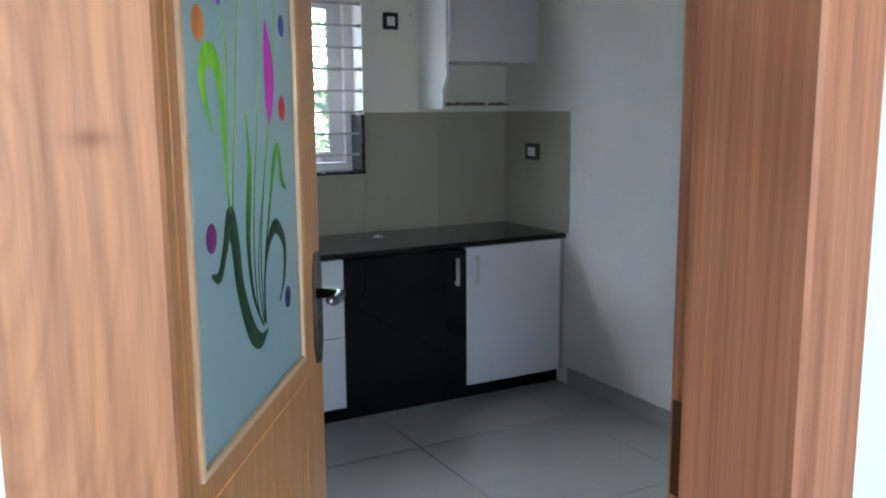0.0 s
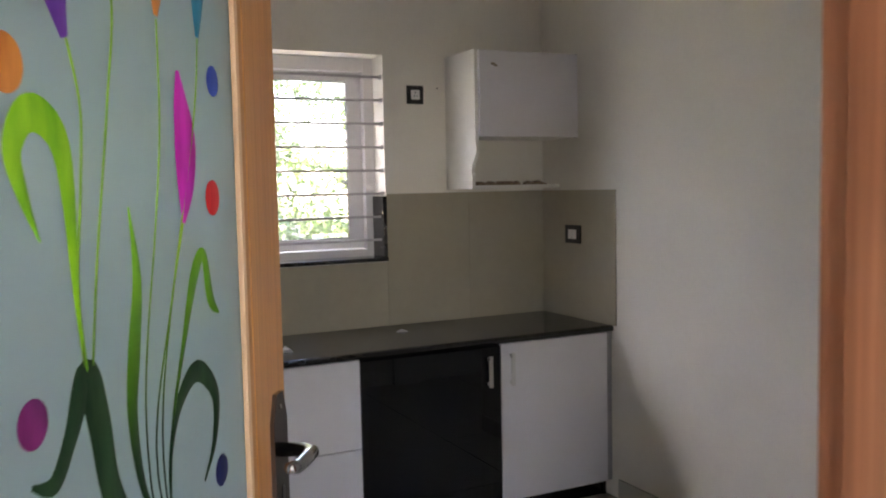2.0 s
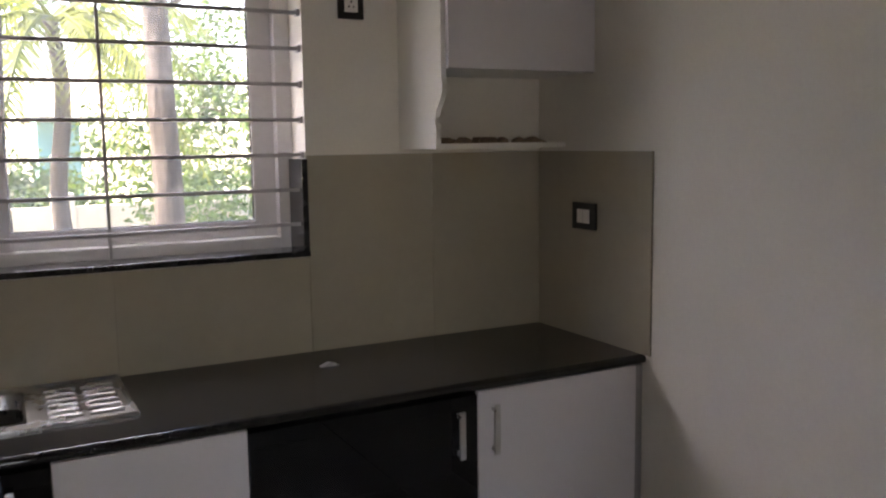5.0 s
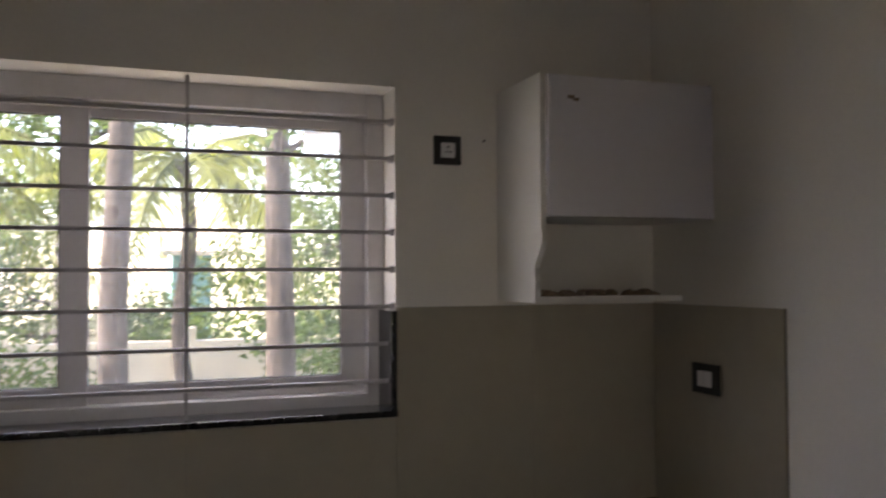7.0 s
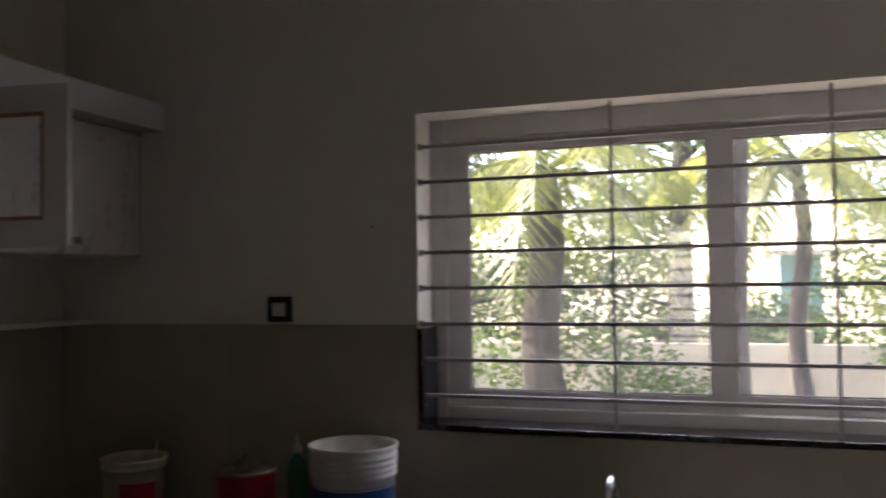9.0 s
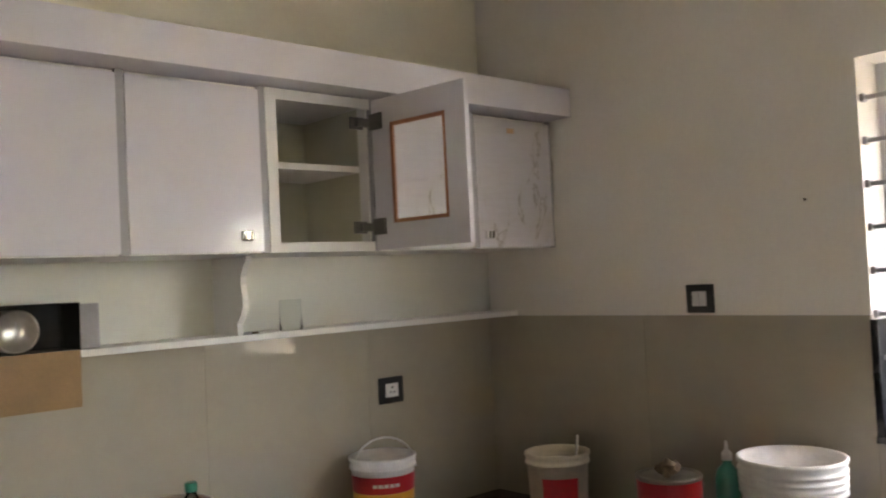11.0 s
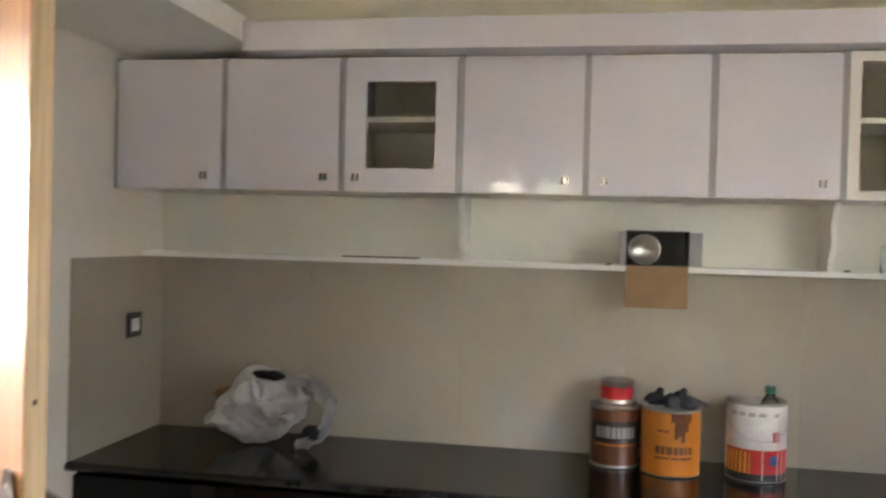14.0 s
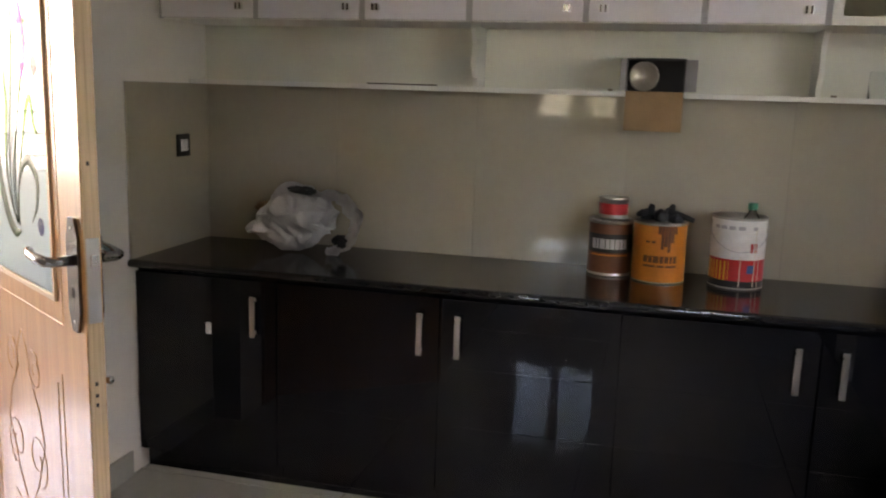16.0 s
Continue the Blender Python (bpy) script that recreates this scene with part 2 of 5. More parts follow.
def tube(points, radii, n=8, bm=None):
    """A round bar along points, with one radius or one a point."""
    bm = bm or bmesh.new()
    pts = [Vector(p) for p in points]
    if not isinstance(radii, (list, tuple)):
        radii = [radii] * len(pts)
    rings = []
    for i, p in enumerate(pts):
        d = (pts[min(i + 1, len(pts) - 1)] - pts[max(i - 1, 0)]).normalized()
        u = d.orthogonal().normalized() if i == 0 else (u - d * u.dot(d)).normalized()
        w = d.cross(u)
        rings.append([bm.verts.new(p + radii[i] * (math.cos(2 * math.pi * k / n) * u + math.sin(2 * math.pi * k / n) * w)) for k in range(n)])
    for a, b in zip(rings, rings[1:]):
        for k in range(n):
            bm.faces.new((a[k], a[(k + 1) % n], b[(k + 1) % n], b[k]))
    bm.faces.new(rings[0])
    bm.faces.new(rings[-1])
    return bm


def extrude_outline(points, axis, a, b):
    """A flat plate with the given 2D outline, between a and b along the axis."""
    bm = bmesh.new()
    def at(p, t):
        return {"x": (t, p[0], p[1]), "y": (p[0], t, p[1]), "z": (p[0], p[1], t)}[axis]
    va = [bm.verts.new(at(p, a)) for p in points]
    vb = [bm.verts.new(at(p, b)) for p in points]
    bm.faces.new(va)
    bm.faces.new(vb)
    for i in range(len(points)):
        j = (i + 1) % len(points)
        bm.faces.new((va[i], va[j], vb[j], vb[i]))
    return bm


# ---- plan ----
XW, XE, YN, YS = -0.97, 3.285, 4.715, 1.105      # finished faces of the kitchen walls
YD0, YD1 = 1.02, 1.245                           # the wall that holds the door
CEILZ, HC, HB = 2.95, 0.862, 1.53                 # ceiling, counter top, top of the wall tiles
WX0, WX1, WZ0, WZ1 = 0.468, 2.348, 1.19, 2.222   # window opening
HX0, HX1, HY0 = -2.6, 3.6, -2.8                  # hall behind the door
T = 0.2

# ---- shell ----
structure("wall_north", boxes((XW - T, YN, 0, WX0, YN + 0.25, CEILZ), (WX1, YN, 0, XE + T, YN + 0.25, CEILZ),
          (WX0, YN, 0, WX1, YN + 0.25, WZ0), (WX0, YN, WZ1, WX1, YN + 0.25, CEILZ)), WALL, "off-white painted wall round the wide window", "wall")
structure("wall_west", boxes((XW - T, YS - 0.1, 0, XW, YN, CEILZ)), CREAM, "cream painted wall above and behind the long cabinets", "wall")
XB, EY0, EY1, EZ0, EZ1 = 5.40, 1.56, 2.65, 1.19, 2.33   # utility bay beyond the east wall, and its window
PY0, PY1, PZ = 1.30, 2.74, 2.26                          # open passage to the bay
structure("wall_east", boxes((XE, YD0, 0, XE + 0.25, PY0, CEILZ), (XE, PY1, 0, XE + 0.25, YN, CEILZ), (XE, PY0, PZ, XE + 0.25, PY1, CEILZ)), WALL, "plain off-white painted wall with an open passage", "wall")
structure("bay_wall_1", boxes((XE + 0.25, YD0, 0, XB + 0.25, PY0 - 0.05, CEILZ)), WALL, "plain off-white wall of the utility bay", "wall")
structure("bay_wall_2", boxes((XE + 0.25, PY1 + 0.25, 0, XB + 0.25, PY1 + 0.45, CEILZ)), WALL, "plain off-white wall of the utility bay", "wall")
structure("bay_wall_3", boxes((XB, PY0 - 0.05, 0, XB + 0.25, EY0, CEILZ), (XB, EY1, 0, XB + 0.25, PY1 + 0.25, CEILZ), (XB, EY0, 0, XB + 0.25, EY1, EZ0), (XB, EY0, EZ1, XB + 0.25, EY1, CEILZ)), WALL, "off-white wall with the side window", "wall")
structure("bay_ceiling", boxes((XE + T, YD0, CEILZ, XB + 0.25, PY1 + 0.45, CEILZ + 0.12)), CEIL, "plain white ceiling of the utility bay", "ceiling")
structure("wall_south_1", boxes((XW - T, YD0, 0, 0.2, YS, CEILZ)), WALL, "off-white painted wall at the end of the counter", "wall")
structure("wall_south_2", boxes((0.2, YD0, 0, 0.416, YD1, CEILZ), (1.467, YD0, 0, XE, YD1, CEILZ), (0.416, YD0, 2.14, 1.467, YD1, CEILZ)), WALL, "off-white painted wall round the kitchen door", "wall")
structure("ceiling", boxes((XW - T, YD0, CEILZ, XE + T, YN + 0.25, CEILZ + 0.12)), CEIL, "plain white painted ceiling", "ceiling")
structure("floor", boxes((HX0 - T, HY0 - T, -0.12, HX1 + T, YN + 0.25, -0.006), (HX1 + T, YD0, -0.12, XB + 0.25, PY1 + 0.45, -0.006)), JOINT, "floor bed with dark joints between the tiles", "floor")
# hall
structure("hall_wall_1", boxes((HX0 - T, HY0, 0, HX0, YD0, CEILZ)), HALLW, "plain white painted hall wall", "wall")
structure("hall_wall_2", boxes((HX1, HY0, 0, HX1 + T, YD0, CEILZ)), HALLW, "plain white painted hall wall", "wall")
HWX0, HWX1, HWZ0, HWZ1 = -1.9, 1.3, 0.9, 2.3
structure("hall_wall_3", boxes((HX0 - T, HY0 - T, 0, HWX0, HY0, CEILZ), (HWX1, HY0 - T, 0, HX1 + T, HY0, CEILZ), (HWX0, HY0 - T, 0, HWX1, HY0, HWZ0),
          (HWX0, HY0 - T, HWZ1, HWX1, HY0, CEILZ)), HALLW, "white painted hall wall with a barred window", "wall")
structure("hall_wall_4", boxes((HX0, YD0 - 0.012, 0, 0.416, YD0, CEILZ), (1.467, YD0 - 0.012, 0, HX1, YD0, CEILZ), (0.416, YD0 - 0.012, 2.14, 1.467, YD0, CEILZ)), HALLW, "bright white painted hall wall beside the door", "wall")
structure("hall_ceiling", boxes((HX0 - T, HY0 - T, CEILZ, HX1 + T, YD0, CEILZ + 0.12)), CEIL, "plain white painted hall ceiling", "ceiling")
# concrete loft slab over the door and over the long cabinets
structure("loft_slab", boxes((XW, YS, 2.262, XE, 1.62, 2.35)), CEIL, "white painted concrete loft slab above the door", "loft", )
structure("loft_fascia", boxes((XW, 1.622, 2.232, -0.515, YN, 2.33)), WHITELAM, "white laminate ledge above the long wall cabinets", "loft")

# wall tiles behind the counters
TT = 0.008
splash = []
def splash_run(name, label, axis, fixed, a, b, z0, z1, step, holes=()):
    base = structure(name, boxes((a, fixed - 0.002, z0, b, fixed, z1) if axis == "x-" else (fixed, a, z0, fixed + 0.002, b, z1) if axis == "y+" else
                     (fixed - 0.002, a, z0, fixed, b, z1) if axis == "y-" else (a, fixed, z0, b, fixed + 0.002, z1)), GROUT, label, "wall tiles")
    splash.append((base, axis, fixed, a, b, z0, z1, step))
splash_run("backsplash_1", "glossy beige wall tiles behind the sink counter", "x-", YN, XW, WX0, HC, HB, 0.6)
splash_run("backsplash_2", "glossy beige wall tiles below the window", "x-", YN, WX0, WX1, HC, WZ0 - 0.002, 0.6)
splash_run("backsplash_3", "glossy beige wall tiles beside the window", "x-", YN, WX1, XE, HC, HB, 0.6)
splash_run("backsplash_4", "glossy beige wall tiles at the counter's end", "y-", XE, 4.066, YN - 0.01, HC, HB, 0.6)
splash_run("backsplash_5", "glossy beige wall tiles below the long shelf", "y+", XW, YS + 0.01, YN - 0.01, HC, HB, 0.6)
splash_run("backsplash_6", "glossy beige wall tiles beside the counter", "x+", YS, XW, -0.372, HC, HB, 0.6)

# ---- windows ----
WY = 0.17


def sliding_window(name, m, w, h, split, label):
    """Sliding window with two sashes; local x along the wall, y outwards, z from the sill."""
    win = thing(name, m, label, "window")
    tagged(win, kind="structure")
    part("window_frame", boxes((0, WY - 0.035, 0, 0.055, WY + 0.04, h), (w - 0.055, WY - 0.035, 0, w, WY + 0.04, h),
         (0.055, WY - 0.035, 0, w - 0.055, WY + 0.04, 0.06), (0.055, WY - 0.035, h - 0.07, w - 0.055, WY + 0.04, h), bev=0.003), UPVC, win)
    for a, b, dy in ((0.055, split + 0.04, -0.012), (split - 0.04, w - 0.055, 0.014)):
        s, z0, z1 = 0.078, 0.062, h - 0.072
        sash = part("sash", boxes((a, WY + dy - 0.012, z0, a + s, WY + dy + 0.012, z1), (b - s, WY + dy - 0.012, z0, b, WY + dy + 0.012, z1),
                    (a + s, WY + dy - 0.012, z0, b - s, WY + dy + 0.012, z0 + 0.055), (a + s, WY + dy - 0.012, z1 - 0.045, b - s, WY + dy + 0.012, z1), bev=0.002), UPVC, win)
        part("gasket", boxes((a + s, WY + dy - 0.006, z0 + 0.055, a + s + 0.004, WY + dy + 0.006, z1 - 0.045), (b - s - 0.004, WY + dy - 0.006, z0 + 0.055, b - s, WY + dy + 0.006, z1 - 0.045),
             (a + s + 0.004, WY + dy - 0.006, z0 + 0.055, b - s - 0.004, WY + dy + 0.006, z0 + 0.059), (a + s + 0.004, WY + dy - 0.006, z1 - 0.049, b - s - 0.004, WY + dy + 0.006, z1 - 0.045)), SWBLACK, sash, "black rubber gasket")
        pane = part("pane", boxes((a + s, WY + dy - 0.002, z0 + 0.05, b - s, WY + dy + 0.002, z1 - 0.04)), PANE, sash)
        pane.visible_shadow = False
    return win


def security_grille(m, w, h, uprights, label):
    g = thing("window_grille", m, label, "window grille")
    for i in range(8):
        z = 0.924 - i * 0.1163
        part("bar", boxes((0, 0.018, z - 0.006, w, 0.030, z + 0.006), bev=0.0015), BARM, g)
        for x in (0.006, w - 0.006):
            part("bracket", boxes((x - 0.006, 0.012, z - 0.011, x + 0.006, 0.036, z + 0.011), bev=0.002), BARM, g)
    for x in uprights:
        part("upright", boxes((x - 0.005, 0.0305, 0, x + 0.005, 0.0405, h), bev=0.0015), BARM, g)


STICKER, _nt, _b = nodes_of("thin_white_paper")
_t = _nt.nodes.new("ShaderNodeBsdfTranslucent")
_t.inputs[0].default_value = (0.8, 0.8, 0.8, 1)
_nt.links.new(_t.outputs[0], _nt.nodes["Material Output"].inputs[0])
win = sliding_window("window_1", pose(WX0, YN, WZ0), WX1 - WX0, WZ1 - WZ0, 0.944, "wide white sliding window with two glazed sashes")
part("sticker", boxes((1.625, WY + 0.0045, 0.842, 1.765, WY + 0.0085, 0.908)), STICKER, win, "white paper maker's sticker")
security_grille(pose(WX0, YN, WZ0), WX1 - WX0, WZ1 - WZ0, (0.628, 1.255), "grey steel security bars across the window")
sliding_window("window_2", pose(XB, EY1, EZ0, 0, 0, -90), EY1 - EY0, EZ1 - EZ0, 0.52, "white sliding side window with two sashes")
security_grille(pose(XB, EY1, EZ0, 0, 0, -90), EY1 - EY0, EZ1 - EZ0, (0.54,), "grey steel security bars across the side window")
sill = thing("window_sill", pose(0, 0, WZ0 + 0.001), "black granite window sill with short side linings", "window sill")
tagged(sill, kind="structure")
part("slab", boxes((WX0 - 0.004, YN - 0.012, 0, WX1 + 0.004, YN + WY - 0.036, 0.02), bev=0.002), GRANITE, sill)
for x0, x1 in ((WX0 - 0.002, WX0 + 0.018), (WX1 - 0.018, WX1 + 0.002)):
    part("side_lining", boxes((x0, YN - 0.010, 0.0205, x1, YN + WY - 0.036, 0.328), bev=0.002), GRANITE, sill)

hg = thing("hall_window_grille", pose(HWX0, HY0, HWZ0), "white barred hall window", "window grille")
for i in range(9):
    part("bar", boxes((0, -0.02, 0.08 + i * 0.155, HWX1 - HWX0, 0.0, 0.11 + i * 0.155)), UPVC, hg)
for i in range(5):
    part("upright", boxes((i * 0.635, -0.06, 0, i * 0.635 + 0.06, -0.021, HWZ1 - HWZ0)), UPVC, hg)

# door-laminate bead, lightened for the light on its bevel; also the tan glue
BEAD = surface("lit_bead_and_tan_glue", (0.66, 0.44, 0.27), 0.45, var=0.06)
FROST, _nt, _b = nodes_of("frosted_glass")
_n = tex(_nt, "ShaderNodeTexNoise", 2.5, Detail=3.0)
_nt.links.new(ramp(_nt, _n.outputs[0], [(0.3, (0.42, 0.60, 0.65)), (0.7, (0.48, 0.65, 0.69))]).outputs[0], _b.inputs["Base Color"])
_b.inputs["Roughness"].default_value, _b.inputs["Transmission Weight"].default_value, _b.inputs["IOR"].default_value = 0.45, 0.45, 1.35
_b.inputs["Coat Weight"].default_value, _b.inputs["Coat Roughness"].default_value = 0.38, 0.015


def paint(name, dark, light, foot=None):
    """Glass paint with brush streaks; foot: the darker colour that it is blended into at the foot of the stems."""
    m, nt, b = nodes_of(name)
    n = tex(nt, "ShaderNodeTexNoise", 9.0, stretch=(3, 1, 1), Detail=4.0)
    col = ramp(nt, n.outputs[0], [(0.3, dark), (0.65, light)]).outputs[0]
    if foot:
        tc, sep, mr = nt.nodes.new("ShaderNodeTexCoord"), nt.nodes.new("ShaderNodeSeparateXYZ"), nt.nodes.new("ShaderNodeMapRange")
        nt.links.new(tc.outputs["Object"], sep.inputs[0])
        nt.links.new(sep.outputs[2], mr.inputs[0])
        mr.inputs[1].default_value, mr.inputs[2].default_value = 1.30, 1.54
        col = mix(nt, foot, col, mr.outputs[0], "MIX")
    nt.links.new(col, b.inputs["Base Color"])
    b.inputs["Roughness"].default_value, b.inputs["Coat Weight"].default_value = 0.4, 0.0
    b.inputs["Specular IOR Level"].default_value = 0.1
    return m


P_STEM = paint("leaf_green_paint", (0.14, 0.34, 0.03), (0.26, 0.50, 0.05), (0.012, 0.03, 0.014))
P_LIME = paint("bright_green_paint", (0.10, 0.40, 0.01), (0.30, 0.66, 0.03))
P_GREEN = paint("mid_green_paint", (0.09, 0.34, 0.01), (0.22, 0.58, 0.03), (0.012, 0.035, 0.014))
P_DARK = paint("dark_green_paint", (0.006, 0.022, 0.010), (0.025, 0.07, 0.03))
P_RED = paint("red_paint", (0.55, 0.02, 0.03), (0.75, 0.06, 0.06))
P_PURPLE = paint("purple_paint", (0.08, 0.02, 0.22), (0.20, 0.07, 0.45))
P_ORANGE = paint("orange_paint", (0.50, 0.14, 0.03), (0.80, 0.32, 0.08))
P_CYAN = paint("cyan_paint", (0.01, 0.14, 0.26), (0.03, 0.35, 0.52))
P_MAGENTA = paint("magenta_paint", (0.48, 0.01, 0.34), (0.75, 0.04, 0.60))
P_VIOLET = paint("violet_paint", (0.12, 0.01, 0.09), (0.24, 0.03, 0.18))
P_BLUE = paint("blue_paint", (0.03, 0.06, 0.35), (0.07, 0.15, 0.55))
P_NAVY = paint("navy_paint", (0.008, 0.010, 0.06), (0.02, 0.03, 0.14))
# ---- door frame and leaf ----
DF = thing("door_frame", pose(0, 0, 0), "reddish teak door frame with clear varnish", "door frame")
tagged(DF, kind="structure")
part("jamb", extrude_outline([(0.414, 1.002), (0.546, 1.002), (0.552, 1.008), (0.552, 1.216), (0.540, 1.216), (0.540, 1.262), (0.414, 1.262)], "z", 0, 2.13), TEAKF, DF)
part("jamb", extrude_outline([(1.347, 1.008), (1.353, 1.002), (1.371, 1.002), (1.373, 1.006), (1.376, 1.002), (1.469, 1.002), (1.469, 1.262), (1.369, 1.262), (1.369, 1.216), (1.347, 1.216)], "z", 0, 2.13), TEAKR, DF)
part("head", boxes((0.414, 1.002, 2.05, 1.469, 1.262, 2.14), bev=0.003), TEAK, DF)
part("strike_plate", boxes((1.3665, 1.224, 0.93, 1.3695, 1.256, 1.09), bev=0.001), BRONZE, DF, "dark steel strike plate")

# leaf: local x runs from hinge to latch edge, local -y is the hall side
LW, LT, LH, LB, HE = 0.826, 0.035, 2.04, 0.008, -0.028
leaf = thing("door_1", pose(0.586, 1.277, 0, 0, 0, 56.6), "open orange wood-grain door with painted frosted glass", "door")
tagged(leaf, kind="structure")
GX0, GX1, GZ0, GZ1 = 0.10, 0.668, 1.068, 1.98
part("leaf_panel", boxes((HE, 0, LB, GX0, LT, LH), (GX1, 0, LB, LW, LT, LH), (GX0, 0, LB, GX1, LT, GZ0), (GX0, 0, GZ1, GX1, LT, LH)), LEAF, leaf)
part("bead", boxes((GX0, -0.006, GZ0, GX0 + 0.012, 0.002, GZ1), (GX1 - 0.012, -0.006, GZ0, GX1, 0.002, GZ1), (GX0 + 0.012, -0.006, GZ0, GX1 - 0.012, 0.002, GZ0 + 0.012), (GX0 + 0.012, -0.006, GZ1 - 0.012, GX1 - 0.012, 0.002, GZ1), bev=0.002), BEAD, leaf, "laminate bead round the glass, its lit look coloured in")
part("pane", boxes((GX0 + 0.001, 0.0032, GZ0 + 0.001, GX1 - 0.001, 0.009, GZ1 - 0.001)), FROST, leaf, "blue-white frosted glass")
GY = 0.0030


def on_glass(x, z):
    """Place on the glass of a stroke drawn for a narrower pane."""
    return GX0 + (x - 0.139) * 1.074, 1.56 + (z - 1.56) * (1 - 0.104 * (0.668 - x))


def ribbon(name, pts, widths, material, label, lift=0.0):
    """A painted stroke on the glass that follows a smooth line through pts, with its width at each point."""
    P = [Vector((*on_glass(*p), w)) for p, w in zip(pts, widths)]
    line = []
    for i in range(len(P) - 1):
        a, b, c, d = P[max(i - 1, 0)], P[i], P[i + 1], P[min(i + 2, len(P) - 1)]
        for k in range(7):
            t = k / 7
            line.append(0.5 * (2 * b + (c - a) * t + (2 * a - 5 * b + 4 * c - d) * t * t + (3 * b - a - 3 * c + d) * t ** 3))
    line.append(P[-1])
    bm = bmesh.new()
    rows = []
    for i, q in enumerate(line):
        e = line[min(i + 1, len(line) - 1)] - line[max(i - 1, 0)]
        nx, nz = -e.y, e.x
        l = math.hypot(nx, nz) or 1
        hw = max(0.0006, q.z) / 2
        y = GY - lift
        rows.append([bm.verts.new((q.x + s * hw * nx / l, y - 0.0012 * (1 - s * s), q.y + s * hw * nz / l)) for s in (-1, -0.5, 0, 0.5, 1)])
    for a, b in zip(rows, rows[1:]):
        for k in range(4):
            bm.faces.new((a[k], a[k + 1], b[k + 1], b[k]))
    front = part(name, bm, material, leaf, label, smooth=True)
    back = new(name, front.data)                # the same stroke seen on the kitchen side of the glass
    back.parent, back.location = leaf, (0, 0.0076, 0)
    tagged(back, label)


ribbon("painted_stem", [(0.300, 1.702), (0.316, 1.642), (0.311, 1.57), (0.300, 1.484), (0.303, 1.403)], [0.003, 0.004, 0.004, 0.004, 0.004], P_STEM, "thin painted green stem")
ribbon("painted_stem", [(0.345, 1.88), (0.376, 1.76), (0.361, 1.652), (0.332, 1.505), (0.316, 1.401)], [0.004] * 5, P_STEM, "thin painted green stem")
ribbon("painted_stem", [(0.463, 1.749), (0.460, 1.63), (0.440, 1.516), (0.416, 1.412), (0.405, 1.326), (0.412, 1.235), (0.436, 1.196)], [0.003] * 7, P_STEM, "thin painted green stem")
ribbon("painted_stem", [(0.562, 1.744), (0.550, 1.671), (0.523, 1.586), (0.470, 1.44), (0.430, 1.33), (0.424, 1.26), (0.440, 1.196)], [0.003] * 7, P_STEM, "thin painted green stem")
ribbon("painted_stem", [(0.506, 1.526), (0.475, 1.45), (0.446, 1.355), (0.437, 1.277), (0.445, 1.196)], [0.003] * 5, P_STEM, "thin painted green stem")
ribbon("painted_flower", [(0.180, 1.975), (0.185, 1.93), (0.200, 1.89), (0.212, 1.845)], [0.02, 0.045, 0.05, 0.004], P_RED, "painted red bell flower")
ribbon("painted_flower", [(0.262, 1.815), (0.272, 1.785), (0.285, 1.745), (0.298, 1.702)], [0.052, 0.055, 0.04, 0.012], P_PURPLE, "painted purple bell flower")
ribbon("painted_flower", [(0.472, 1.885), (0.470, 1.845), (0.467, 1.80), (0.463, 1.752)], [0.03, 0.046, 0.04, 0.010], P_ORANGE, "painted orange bell flower")
ribbon("painted_flower", [(0.572, 1.905), (0.570, 1.865), (0.567, 1.80), (0.562, 1.745)], [0.03, 0.043, 0.038, 0.010], P_CYAN, "painted blue bell flower")
ribbon("painted_flower", [(0.507, 1.700), (0.512, 1.665), (0.520, 1.62), (0.517, 1.57), (0.508, 1.526)], [0.008, 0.035, 0.056, 0.044, 0.008], P_MAGENTA, "painted magenta bell flower")
ribbon("painted_leaf", [(0.250, 1.522), (0.231, 1.564), (0.222, 1.598), (0.236, 1.626), (0.258, 1.630), (0.282, 1.610), (0.292, 1.563), (0.297, 1.468), (0.306, 1.398)], [0.002, 0.016, 0.024, 0.030, 0.032, 0.030, 0.022, 0.010, 0.006], P_LIME, "painted curled bright green leaf")
ribbon("painted_leaf", [(0.389, 1.548), (0.400, 1.475), (0.388, 1.399), (0.380, 1.332), (0.396, 1.25), (0.438, 1.192)], [0.002, 0.018, 0.026, 0.020, 0.012, 0.004], P_GREEN, "painted green blade leaf")
ribbon("painted_leaf", [(0.592, 1.411), (0.570, 1.432), (0.556, 1.485), (0.530, 1.466), (0.496, 1.390), (0.460, 1.298), (0.447, 1.199)], [0.004, 0.020, 0.016, 0.022, 0.012, 0.006, 0.004], P_GREEN, "painted green hooked leaf")
ribbon("painted_leaf", [(0.222, 1.318), (0.252, 1.310), (0.278, 1.345), (0.305, 1.392), (0.322, 1.345), (0.337, 1.272), (0.378, 1.198), (0.420, 1.170), (0.462, 1.180)], [0.004, 0.018, 0.022, 0.036, 0.038, 0.034, 0.036, 0.026, 0.004], P_DARK, "painted dark green arched leaf")
ribbon("painted_leaf", [(0.534, 1.213), (0.566, 1.254), (0.573, 1.312), (0.526, 1.350), (0.478, 1.322), (0.452, 1.262), (0.451, 1.190)], [0.003, 0.014, 0.022, 0.026, 0.018, 0.008, 0.004], P_DARK, "painted dark green arched leaf")
